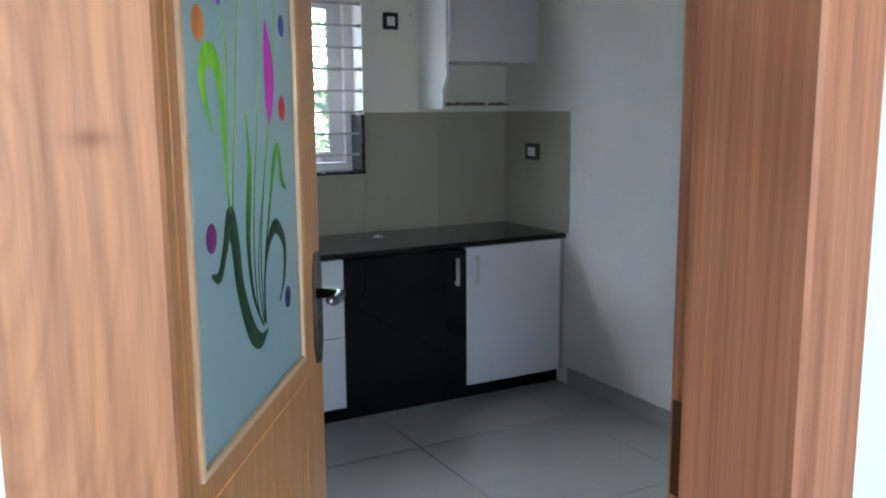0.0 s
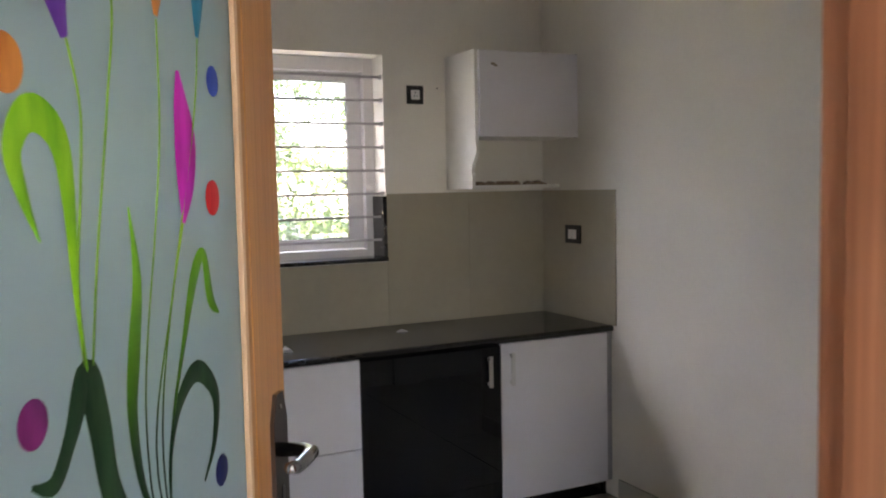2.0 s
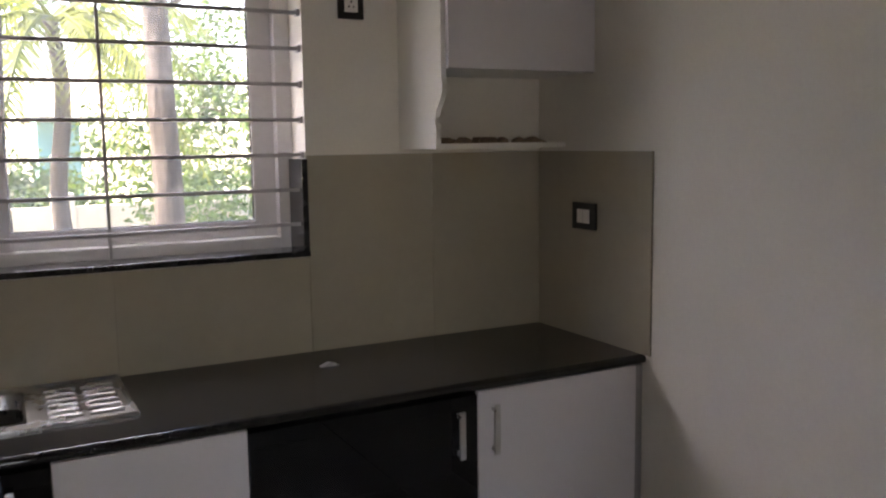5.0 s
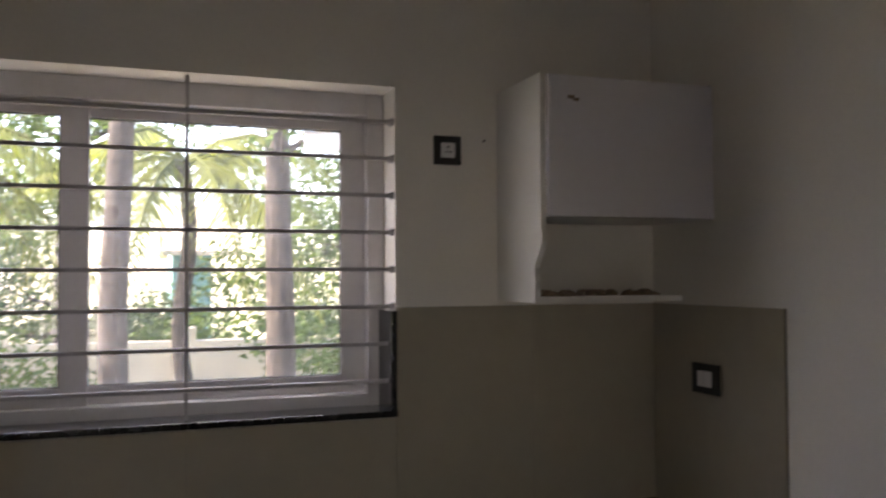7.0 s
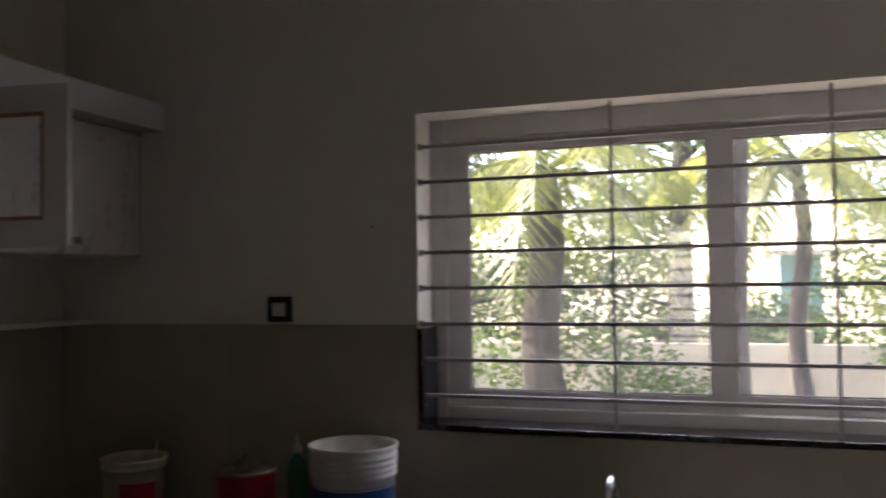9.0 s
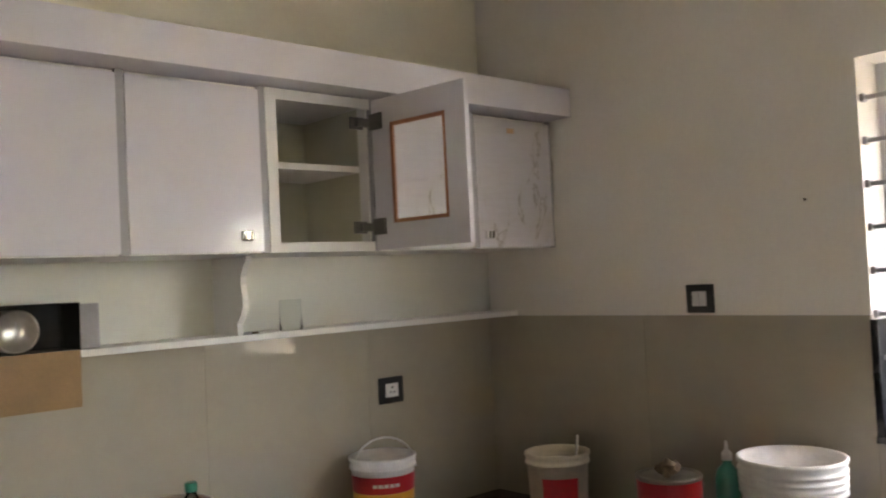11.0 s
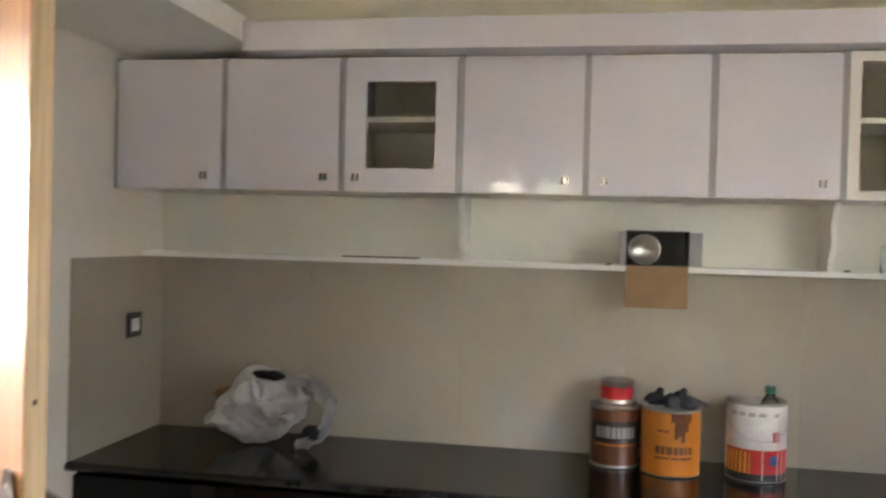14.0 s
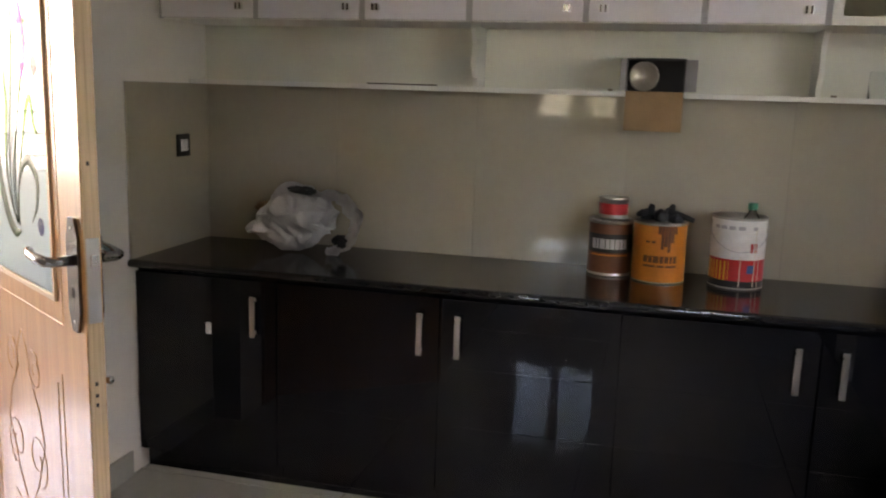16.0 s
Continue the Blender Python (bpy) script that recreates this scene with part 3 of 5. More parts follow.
for cx, cz, r, pm, lab in ((0.219, 1.669, 0.024, P_ORANGE, "painted orange dot"), (0.229, 1.370, 0.021, P_VIOLET, "painted violet dot"), (0.601, 1.698, 0.019, P_BLUE, "painted blue dot"),
                           (0.588, 1.554, 0.022, P_RED, "painted red dot"), (0.584, 1.211, 0.020, P_NAVY, "painted navy dot")):
    cx, cz = on_glass(cx, cz)
    bm = bmesh.new()
    ring = [bm.verts.new((cx + r * math.cos(i * math.pi / 12), GY, cz + r * math.sin(i * math.pi / 12))) for i in range(24)]
    mid = bm.verts.new((cx, GY - 0.002, cz))
    for i in range(24):
        bm.faces.new((ring[i], ring[(i + 1) % 24], mid))
    front = part("painted_dot", bm, pm, leaf, lab, smooth=True)
    back = new("painted_dot", front.data)
    back.parent, back.location = leaf, (0, 0.0085, 0)
    tagged(back, lab)

# raised mouldings on the lower half
def moulding(pts, r=0.0022, closed=False):
    if closed:
        pts = pts + pts[:1]
    part("moulding", tube([(x, 0.0005, z) for x, z in pts], r, 6), LEAF, leaf, smooth=True)
def swirl(cx, cz, r0, a0, turns, sx=1):
    return [(cx + sx * r0 * (1 - 0.75 * k / 20) * math.cos(a0 + turns * 6.283 * k / 20), cz + r0 * (1 - 0.75 * k / 20) * math.sin(a0 + turns * 6.283 * k / 20)) for k in range(21)]
moulding([(GX0 - 0.03, GZ0 - 0.045), (GX1 + 0.03, GZ0 - 0.045), (GX1 + 0.03, GZ1), (GX0 - 0.03, GZ1)], closed=True)
for x in (0.135, 0.165, 0.645, 0.675):
    moulding([(x, 0.25), (x, 0.91 if x in (0.135, 0.675) else 0.885)])
moulding([(0.135, 0.25), (0.675, 0.25)])
for sx, cx in ((1, 0.405), (-1, 0.405)):
    o = lambda v: cx + sx * v
    moulding([(o(0.0), 0.95), (o(0.03), 0.91), (o(0.04), 0.88), (o(0.06), 0.915), (o(0.10), 0.91), (o(0.115), 0.87)])
    moulding(swirl(o(0.085), 0.865, 0.05, 1.4, 1.4, sx))
    moulding(swirl(o(0.075), 0.65, 0.07, -1.2, 1.3, sx))
    moulding(swirl(o(0.11), 0.45, 0.06, 1.6, 1.4, sx))
    moulding([(o(0.03), 0.86), (o(0.10), 0.78), (o(0.13), 0.70), (o(0.07), 0.58), (o(0.02), 0.52), (o(0.05), 0.42), (o(0.0), 0.34)])

# lever handles, plates and lock
for sy, y0 in ((-1, 0.0), (1, LT)):
    px, pz = LW - 0.042, 1.146
    outl = [(px - 0.030, pz - 0.075), (px - 0.014, pz - 0.116), (px + 0.014, pz - 0.116), (px + 0.030, pz - 0.075), (px + 0.030, pz + 0.075), (px + 0.014, pz + 0.116), (px - 0.014, pz + 0.116), (px - 0.030, pz + 0.075)]
    pl = part("handle_plate", extrude_outline(outl, "y", y0, y0 + sy * 0.007), BRONZE, leaf, "dark polished handle plate")
    part("lever", tube([(px, y0 + sy * 0.007, pz + 0.03), (px, y0 + sy * 0.045, pz + 0.03), (px - 0.012, y0 + sy * 0.056, pz + 0.031), (px - 0.05, y0 + sy * 0.058, pz + 0.032), (px - 0.09, y0 + sy * 0.057, pz + 0.034), (px - 0.112, y0 + sy * 0.053, pz + 0.040)],
         [0.011, 0.010, 0.011, 0.0105, 0.010, 0.008], 12), LEVER, pl, "polished steel lever", smooth=True)
    part("keyhole", boxes((px - 0.004, y0 + sy * 0.0071, pz - 0.045, px + 0.004, y0 + sy * 0.0082, pz - 0.025)), SWBLACK, pl)
    for zz in (-0.095, 0.095):
        part("screw", lathe([(0.004, 0), (0.003, 0.0015)], 10), CHROME, pl, m=Matrix.Translation((px, y0 + sy * 0.007, pz + zz)) @ pose(0, 0, 0, -90 * sy, 0, 0))
part("lock_plate", boxes((LW + 0.003, 0.005, 1.055, LW + 0.0052, LT - 0.005, 1.225)), STEEL, leaf, "worn steel lock plate")
part("latch_bolt", boxes((LW + 0.005, 0.011, 1.168, LW + 0.012, 0.024, 1.193), bev=0.002), CHROME, leaf)
for zz in (0.88, 0.90, 0.925, 1.366):
    part("hole", boxes((LW + 0.003, 0.012, zz, LW + 0.0036, 0.018, zz + 0.008)), SWBLACK, leaf)
part("tower_bolt_knob", lathe([(0.003, 0), (0.003, 0.012), (0.008, 0.014), (0.009, 0.02), (0.005, 0.026)], 12), CHROME, leaf, smooth=True, m=pose(LW - 0.03, LT, 0.92, -90, 0, 0))
for zz in (0.30, 1.39, 1.90):
    hn = part("hinge", boxes((HE - 0.0055, 0.006, zz, HE - 0.0032, LT - 0.004, zz + 0.102)), STEEL, leaf, "steel butt hinge")
    part("pin", lathe([(0.006, zz - 0.001), (0.006, zz + 0.103)], 10, None, HE - 0.009, LT + 0.001), STEEL, hn, smooth=True)
    for q in range(4):
        part("screw", boxes((HE - 0.0062, 0.010 + 0.008 * (q % 2), zz + 0.012 + q * 0.025, HE - 0.0054, 0.014 + 0.008 * (q % 2), zz + 0.016 + q * 0.025)), CHROME, hn)
part("latch_edge", boxes((LW, 0.002, LB, LW + 0.003, LT - 0.002, LH)), RAWWOOD, leaf, "pale unpainted wood edge")
part("hinge_edge", boxes((HE - 0.003, 0.002, LB, HE, LT - 0.002, LH)), RAWWOOD, leaf, "pale unpainted wood edge")

# ---- counters ----
FX, FY = -0.372, 4.1055                       # front edges of the worktop
SX0, SX1, SY0, SY1 = 0.98, 1.45, 4.325, 4.64  # bowl of the sink
worktop = thing("worktop", pose(0, 0, HC - 0.030), "polished black granite worktop round two walls", "worktop")
for r in ((XW, YS, 0, FX, FY, 0.030), (XW, FY, 0, SX0, YN, 0.030), (SX1, FY, 0, XE, YN, 0.030), (SX0, FY, 0, SX1, SY0, 0.030), (SX0, SY1, 0, SX1, YN, 0.030)):
    part("slab", boxes(r), GRANITE, worktop)
part("nosing", tube([(FX, YS, 0.015), (FX, FY, 0.015)], 0.015, 12), GRANITE, worktop, smooth=True)
part("nosing", tube([(FX, FY, 0.015), (XE, FY, 0.015)], 0.015, 12), GRANITE, worktop, smooth=True)


def bar_handle(parent, length=0.15):
    """Flat steel bar pull on two posts; local y- is away from the door."""
    h = part("handle", boxes((-0.010, -0.028, -length / 2, 0.010, -0.020, length / 2), bev=0.003), STEEL, parent, "brushed steel bar handle")
    part("post", boxes((-0.006, -0.020, length / 2 - 0.022, 0.006, 0.0, length / 2 - 0.008)), STEEL, h)
    part("post", boxes((-0.006, -0.020, -length / 2 + 0.008, 0.006, 0.0, -length / 2 + 0.022)), STEEL, h)
    return h


def base_unit(m, w, depth, fronts, front_mat, label, group):
    """A floor cabinet; local x along the front, y into the wall. fronts: (x0, z0, x1, z1, handle x, handle z)."""
    u = thing("base_cabinet", m, label, "kitchen cabinet", group)
    part("body", boxes((0.001, 0.02, 0.084, w - 0.001, depth, 0.828)), BLACKLAM, u)
    part("plinth", boxes((0.001, 0.055, 0, w - 0.001, depth, 0.0838)), BLACKLAM, u)
    for x0, z0, x1, z1, hx, hz, hl in fronts:
        d = part("door", boxes((x0 + 0.002, 0, z0, x1 - 0.002, 0.018, z1), bev=0.0015), front_mat, u)
        if hx:
            h = bar_handle(d, hl)
            h.matrix_basis = pose(hx, 0, hz)
    return u


for x0, x1, mat_, fr, lab in (
    (-0.355, 0.27, BLACKLAM, [(0, 0.085, 0.625, 0.822, 0.56, 0.70, 0.15)], "glossy black base cabinet in the corner"),
    (0.27, 0.89, BLACKLAM, [(0, 0.085, 0.62, 0.822, 0.06, 0.70, 0.15)], "glossy black base cabinet by the sink"),
    (0.89, 1.487, BLACKLAM, [(0, 0.085, 0.597, 0.822, 0.507, 0.71, 0.15)], "glossy black base cabinet under the sink"),
    (1.487, 1.957, WHITELOW, [(0, 0.448, 0.470, 0.830, 0, 0, 0), (0, 0.085, 0.470, 0.443, 0, 0, 0)], "white two-drawer base cabinet"),
    (1.957, 2.647, BLACKLAM, [(0, 0.085, 0.690, 0.822, 0.625, 0.712, 0.145)], "glossy black base cabinet"),
    (2.647, 3.252, WHITELOW, [(0, 0.085, 0.605, 0.830, 0.053, 0.712, 0.155)], "white base cabinet with a steel bar handle")):
    base_unit(pose(x0, 4.098, 0), x1 - x0, 0.60, fr, mat_, lab, "cabinets under the sink counter")
filler = thing("filler_strip", pose(3.254, 4.106, 0), "narrow grey filler strip beside the wall", "filler strip")
part("strip", boxes((0, 0, 0.085, 0.029, 0.018, 0.826), bev=0.001), EDGE, filler)
part("plinth", boxes((0, 0.04, 0.0, 0.020, 0.058, 0.0845)), BLACKLAM, filler)
for y0, y1, hy in ((1.112, 1.702, 1.614), (1.702, 2.326, 2.257), (2.326, 2.953, 2.395), (2.953, 3.58, 3.51), (3.58, 4.09, 3.65)):
    w = y1 - y0
    u_ = base_unit(pose(-0.392, y0, 0, 0, 0, 90), w, 0.57, [(0, 0.095, w, 0.815, hy - y0, 0.682, 0.155)], BLACKLAM, "glossy black base cabinet with a steel bar handle", "cabinets under the long counter")
    if y0 < 1.2:
        end_unit = u_

# ---- wall cabinets ----
UX, UZ0, UZ1 = -0.606, 1.776, 2.228


def knob(parent, m):
    k = part("knob", boxes((-0.016, -0.016, -0.013, 0.016, -0.004, 0.013), bev=0.004), STEEL, parent, "small chrome knob", m=m)
    part("stem", boxes((-0.006, -0.004, -0.006, 0.006, 0.0, 0.006)), CHROME, k)
    for s in (-1, 1):
        part("rib", boxes((s * 0.008 - 0.003, -0.019, -0.012, s * 0.008 + 0.003, -0.016, 0.012)), BRONZE, k)


def frame_door(parent, w, h, t, win_in, name="door"):
    """A door with a glazed middle, cut from one board; local x along, z up."""
    a, b = win_in
    bm = bmesh.new()
    sets = []
    for y in (0, t):
        sets.append([[bm.verts.new((x, y, z)) for x, z in ring] for ring in (((0, 0), (w, 0), (w, h), (0, h)), ((a, b), (w - a, b), (w - a, h - b), (a, h - b)))])
    for k in range(4):
        j = (k + 1) % 4
        for o, i in sets:
            bm.faces.new((o[k], o[j], i[j], i[k]))
        for q in (0, 1):
            bm.faces.new((sets[0][q][k], sets[0][q][j], sets[1][q][j], sets[1][q][k]))
    return part(name, bm, WHITELAM, parent)


def wall_unit(y0, y1, kind, knob_y, label, front=None):
    w = y1 - y0
    u = thing("wall_cabinet", pose(UX, y0, UZ0, 0, 0, 90), label, "kitchen cabinet", "wall cabinets above the long counter")
    d = UX - XW - 0.002
    h = UZ1 - UZ0
    part("side", boxes((0.0005, 0.02, 0.0005, 0.016, d, h)), CARC, u)
    part("side", boxes((w - 0.016, 0.02, 0.0005, w - 0.0005, d, h)), CARC, u)
    part("bottom", boxes((0.016, 0.02, 0.0005, w - 0.016, d, 0.018)), CARC, u)
    part("top", boxes((0.016, 0.02, h - 0.018, w - 0.016, d, h)), CARC, u)
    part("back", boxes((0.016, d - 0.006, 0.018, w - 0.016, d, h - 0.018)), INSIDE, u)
    part("edge_band", boxes((0, 0.004, 0, 0.010, 0.0195, h)), EDGE, u, "grey edge band")
    part("edge_band", boxes((w - 0.010, 0.004, 0, w, 0.0195, h)), EDGE, u, "grey edge band")
    if kind == "solid":
        dr = part("door", boxes((0.011, 0, 0.003, w - 0.011, 0.018, h - 0.01), bev=0.0015), front or WHITELAM, u)
    else:
        part("shelf", boxes((0.016, 0.06, 0.240, w - 0.016, d - 0.006, 0.258)), CARC, u)
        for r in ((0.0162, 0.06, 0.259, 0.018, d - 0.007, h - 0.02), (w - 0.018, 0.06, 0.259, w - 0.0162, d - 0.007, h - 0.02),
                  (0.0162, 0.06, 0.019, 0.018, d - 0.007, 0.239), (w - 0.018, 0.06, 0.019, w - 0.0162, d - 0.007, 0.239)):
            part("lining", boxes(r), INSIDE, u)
        if kind == "glazed":
            dr = frame_door(u, w - 0.022, h - 0.013, 0.018, (0.072, 0.075))
            dr.matrix_basis = pose(0.011, 0, 0.003)
            part("pane", boxes((0.068, 0.010, 0.07, w - 0.09, 0.013, h - 0.083)), CABPANE, dr).visible_shadow = False
    if knob_y is not None and kind != "open":
        knob(dr, pose(knob_y - y0 - (0.011 if kind == "glazed" else 0), 0, 0.046 - (0.003 if kind == "glazed" else 0)))
    return u


for y0, y1, kind, ky, lab in (
    (1.112, 1.520, "solid", 1.455, "white gloss wall cabinet with a chrome knob"),
    (1.520, 1.944, "solid", 1.885, "white gloss wall cabinet with a chrome knob"),
    (1.944, 2.345, "glazed", 1.997, "white wall cabinet with a small glass door"),
    (2.345, 2.755, "solid", 2.690, "white gloss wall cabinet with a chrome knob"),
    (2.755, 3.145, "solid", 2.813, "white gloss wall cabinet with a chrome knob"),
    (3.145, 3.530, "solid", 3.466, "white gloss wall cabinet with a chrome knob"),
    (3.530, 3.905, "open", None, "white wall cabinet with its glazed door standing open"),
    (3.905, 4.313, "solid", 4.242, "white wall cabinet with smeared glue on its door"),
    (4.313, 4.706, "solid", 4.364, "white wall cabinet with smeared glue on its door")):
    unit = wall_unit(y0, y1, kind, ky, lab, SMEAR if y0 > 3.9 else None)
    if y0 > 4.3:
        part("mark", boxes((0.165, -0.0008, 0.395, 0.200, -0.0001, 0.412)), BEAD, unit, "tan glue mark")
    if kind == "open":
        ow, oh = 0.36, UZ1 - UZ0 - 0.006
        d_open = frame_door(unit, ow, oh, 0.018, (0.072, 0.075), "open_door")
        d_open.matrix_basis = pose(y1 - y0 - 0.008, -0.002, 0.002, 0, 0, -83)
        part("pane", boxes((0.068, 0.010, 0.07, ow - 0.068, 0.013, oh - 0.07)), CABPANE, d_open).visible_shadow = False
        part("rebate", boxes((0.0722, 0.001, 0.0752, 0.083, 0.009, oh - 0.0752), (ow - 0.083, 0.001, 0.0752, ow - 0.0722, 0.009, oh - 0.0752),
             (0.083, 0.001, 0.0752, ow - 0.083, 0.009, 0.086), (0.083, 0.001, oh - 0.086, ow - 0.083, 0.009, oh - 0.0752)), TEAKR, d_open, "bare brown board edge round the glass")
        part("face_frame", boxes((0.010, 0.0, 0, 0.042, 0.0195, UZ1 - UZ0), (0.042, 0.002, 0, y1 - y0 - 0.012, 0.0195, 0.028), (0.042, 0.002, UZ1 - UZ0 - 0.03, y1 - y0 - 0.012, 0.0195, UZ1 - UZ0)), CARC, unit)
        for hz in (0.07, 0.38):
            hg = part("hinge", boxes((y1 - y0 - 0.062, -0.008, hz - 0.012, y1 - y0 - 0.012, 0.010, hz + 0.012), (y1 - y0 - 0.075, 0.012, hz - 0.018, y1 - y0 - 0.030, 0.0205, hz + 0.018),
                      (y1 - y0 - 0.022, -0.058, hz - 0.024, y1 - y0 - 0.012, -0.005, hz + 0.024), bev=0.002), HINGE, unit, "steel concealed hinge")

part("catch", boxes((0.30, -0.004, 0.595, 0.322, -0.0005, 0.64), bev=0.001), SWWHITE, end_unit, "small pale sticker")
structure("wall_panel", boxes((XW + 0.0003, YS + 0.002, HB + 0.0195, XW + 0.0018, YN - 0.002, UZ0 - 0.0005)), surface("pale_niche_paint", (0.74, 0.73, 0.64), 0.6, var=0.04, relief=0.08), "pale painted strip of wall behind the shelf", "wall")

# long shelf with scalloped dividers
shelf = thing("wall_shelf", pose(XW + 0.001, YS, HB), "long white shelf below the wall cabinets", "shelf")
part("board", boxes((0, 0.001, 0.0005, 0.147, YN - YS - 0.001, 0.019), bev=0.002), CARC, shelf)
def scallop(dep_top, dep_bot, h):
    pts = [(0, 0), (dep_bot, 0), (dep_bot, h * 0.13)]
    for i in range(9):
        a = i / 8
        pts.append((dep_bot + (dep_top - dep_bot) * a + 0.018 * math.sin(a * math.pi * 2), h * (0.15 + 0.8 * a)))
    return pts + [(dep_top, h), (0, h)]
for y in (2.329, 3.555):
    pts = [(px + XW + 0.0022, pz + HB + 0.0195) for px, pz in scallop(0.21, 0.145, UZ0 - HB - 0.02)]
    dv = thing("shelf_divider", pose(0, y, 0), "white scalloped upright between shelf and cabinets", "shelf divider", "shelf dividers")
    part("board", extrude_outline(pts, "y", -0.009, 0.009), CARC, dv)

# cabinet in the corner, with an open niche below
hood = thing("corner_wall_cabinet", pose(0, 0, 0), "white wall cabinet with an open scalloped niche", "kitchen cabinet")
HX, HYF = 2.693, 4.376
side = [(YN - 0.001, 1.545), (4.432, 1.545), (4.430, 1.60)] + [(4.430 - 0.040 * (i / 8) + 0.016 * math.sin(i / 8 * math.pi * 2), 1.61 + 0.16 * i / 8) for i in range(9)] + [(4.390, 1.795), (4.390, 2.222), (YN - 0.001, 2.222)]
part("side_panel", extrude_outline(side, "x", HX, HX + 0.018), CARC, hood)
part("side_panel", boxes((XE - 0.02, 4.392, 1.80, XE - 0.002, YN - 0.001, 2.222)), CARC, hood)
part("top", boxes((HX + 0.018, 4.392, 2.204, XE - 0.02, YN - 0.001, 2.222)), CARC, hood)
part("bottom", boxes((HX + 0.018, 4.392, 1.80, XE - 0.02, YN - 0.001, 1.818)), CARC, hood)
part("shelf", boxes((HX + 0.018, 4.434, 1.545, XE - 0.08, YN - 0.001, 1.563), bev=0.001), CARC, hood)
part("mark", boxes((HX + 0.082, HYF - 0.0058, 2.146, HX + 0.104, HYF - 0.0051, 2.157), (HX + 0.098, HYF - 0.0058, 2.140, HX + 0.118, HYF - 0.0051, 2.149)), SCRAP, hood, "small brown glue mark")
hd = part("door", boxes((HX + 0.016, HYF - 0.005, 1.80, XE - 0.004, 4.389, 2.216), bev=0.0015), WHITELAM, hood)
part("edge_band", boxes((XE - 0.012, HYF + 0.002, 1.799, XE - 0.003, 4.3905, 2.22)), EDGE, hood)

# ---- fittings ----
def switch_plate(m, w, h, kind, label):
    """A square modular plate; local x along the wall, y- into the room."""
    s = thing("switch", m, label, "wall switch", "switches and sockets")
    part("plate", boxes((-w / 2, -0.009, -h / 2, w / 2, 0, h / 2), bev=0.003), SWBLACK, s)
    r = part("rocker", boxes((-w * 0.26, -0.012, -h * 0.26, w * 0.26, -0.0085, h * 0.26), bev=0.0015), SWWHITE, s, "white module")
    if kind == "socket":
        for x, z, q in ((0, 0.010, 0.0035), (-0.008, -0.006, 0.0028), (0.008, -0.006, 0.0028)):
            part("pin_hole", boxes((x - q, -0.0126, z - q, x + q, -0.0119, z + q)), SWBLACK, r)
    else:
        part("gap", boxes((-0.0006, -0.0125, -h * 0.24, 0.0006, -0.0119, h * 0.24)), EDGE, r)


switch_plate(pose(2.521, YN, 2.029), 0.092, 0.092, "socket", "black-framed white socket beside the window")
switch_plate(pose(-0.04, YN, 1.582), 0.094, 0.088, "switch", "black-framed white switch above the tiles")
switch_plate(pose(XW + TT, 4.197, 1.305, 0, 0, 90), 0.105, 0.090, "socket", "black-framed white socket on the tiles")
switch_plate(pose(-0.752, YS + TT, 1.277, 0, 0, 180), 0.095, 0.092, "switch", "black-framed white switch at the counter's end")
switch_plate(pose(XE - TT, 4.412, 1.30, 0, 0, -90), 0.135, 0.095, "switch", "black-framed white switch in the tiled corner")
for x, z in ((2.645, 2.064), (0.313, 1.855)):
    nl = thing("nail", pose(x, YN, z, 90, 0, 0), "small dark nail in the wall", "nail")
    part("head", lathe([(0.0015, -0.01), (0.0015, 0.010), (0.004, 0.011), (0.004, 0.013)], 8), BRONZE, nl)

# sink with drainboard
sink = thing("kitchen_sink", pose(0, 0, HC), "stainless steel sink with ribbed drainboard", "sink")
KX0, KX1, KY0, KY1 = 0.90, 1.718, 4.275, 4.700
part("rim", boxes((KX0, KY0, 0.0005, SX0, KY1, 0.008), (SX1, KY0, 0.0005, SX1 + 0.03, KY1, 0.008), (SX0, KY0, 0.0005, SX1, SY0, 0.008), (SX0, SY1, 0.0005, SX1, KY1, 0.008)), STEEL, sink)
bw = bmesh.new()
rings = []
for r, z in ((0.0, 0.0081), (0.004, 0.0), (0.012, -0.10), (0.035, -0.165), (0.09, -0.17)):
    ring = []
    for cx, cy, a0 in ((SX1 - 0.05, SY1 - 0.05, 0), (SX0 + 0.05, SY1 - 0.05, 90), (SX0 + 0.05, SY0 + 0.05, 180), (SX1 - 0.05, SY0 + 0.05, 270)):
        for k in range(6):
            a = radians(a0 + 90 * k / 5)
            q = max(0.004, 0.05 - r)
            ox, oy = (cx - (r - 0.046 if r > 0.046 else 0) * math.copysign(1, math.cos(radians(a0 + 45)))), (cy - (r - 0.046 if r > 0.046 else 0) * math.copysign(1, math.sin(radians(a0 + 45))))
            ring.append(bw.verts.new((ox + q * math.cos(a), oy + q * math.sin(a), z)))
    rings.append(ring)
for a, b in zip(rings, rings[1:]):
    for k in range(24):
        bw.faces.new((a[k], a[(k + 1) % 24], b[(k + 1) % 24], b[k]))
bw.faces.new(rings[-1])
part("bowl", bw, STEEL, sink, smooth=True)
part("drainboard", boxes((SX1 + 0.03, KY0, 0.0005, KX1, KY1, 0.004)), STEEL, sink)
part("raised_edge", tube([(SX1 + 0.03, KY0 + 0.008, 0.005), (KX1 - 0.008, KY0 + 0.008, 0.006), (KX1 - 0.008, KY1 - 0.008, 0.006), (SX1 + 0.03, KY1 - 0.008, 0.005)], 0.006, 8), STEEL, sink, smooth=True)
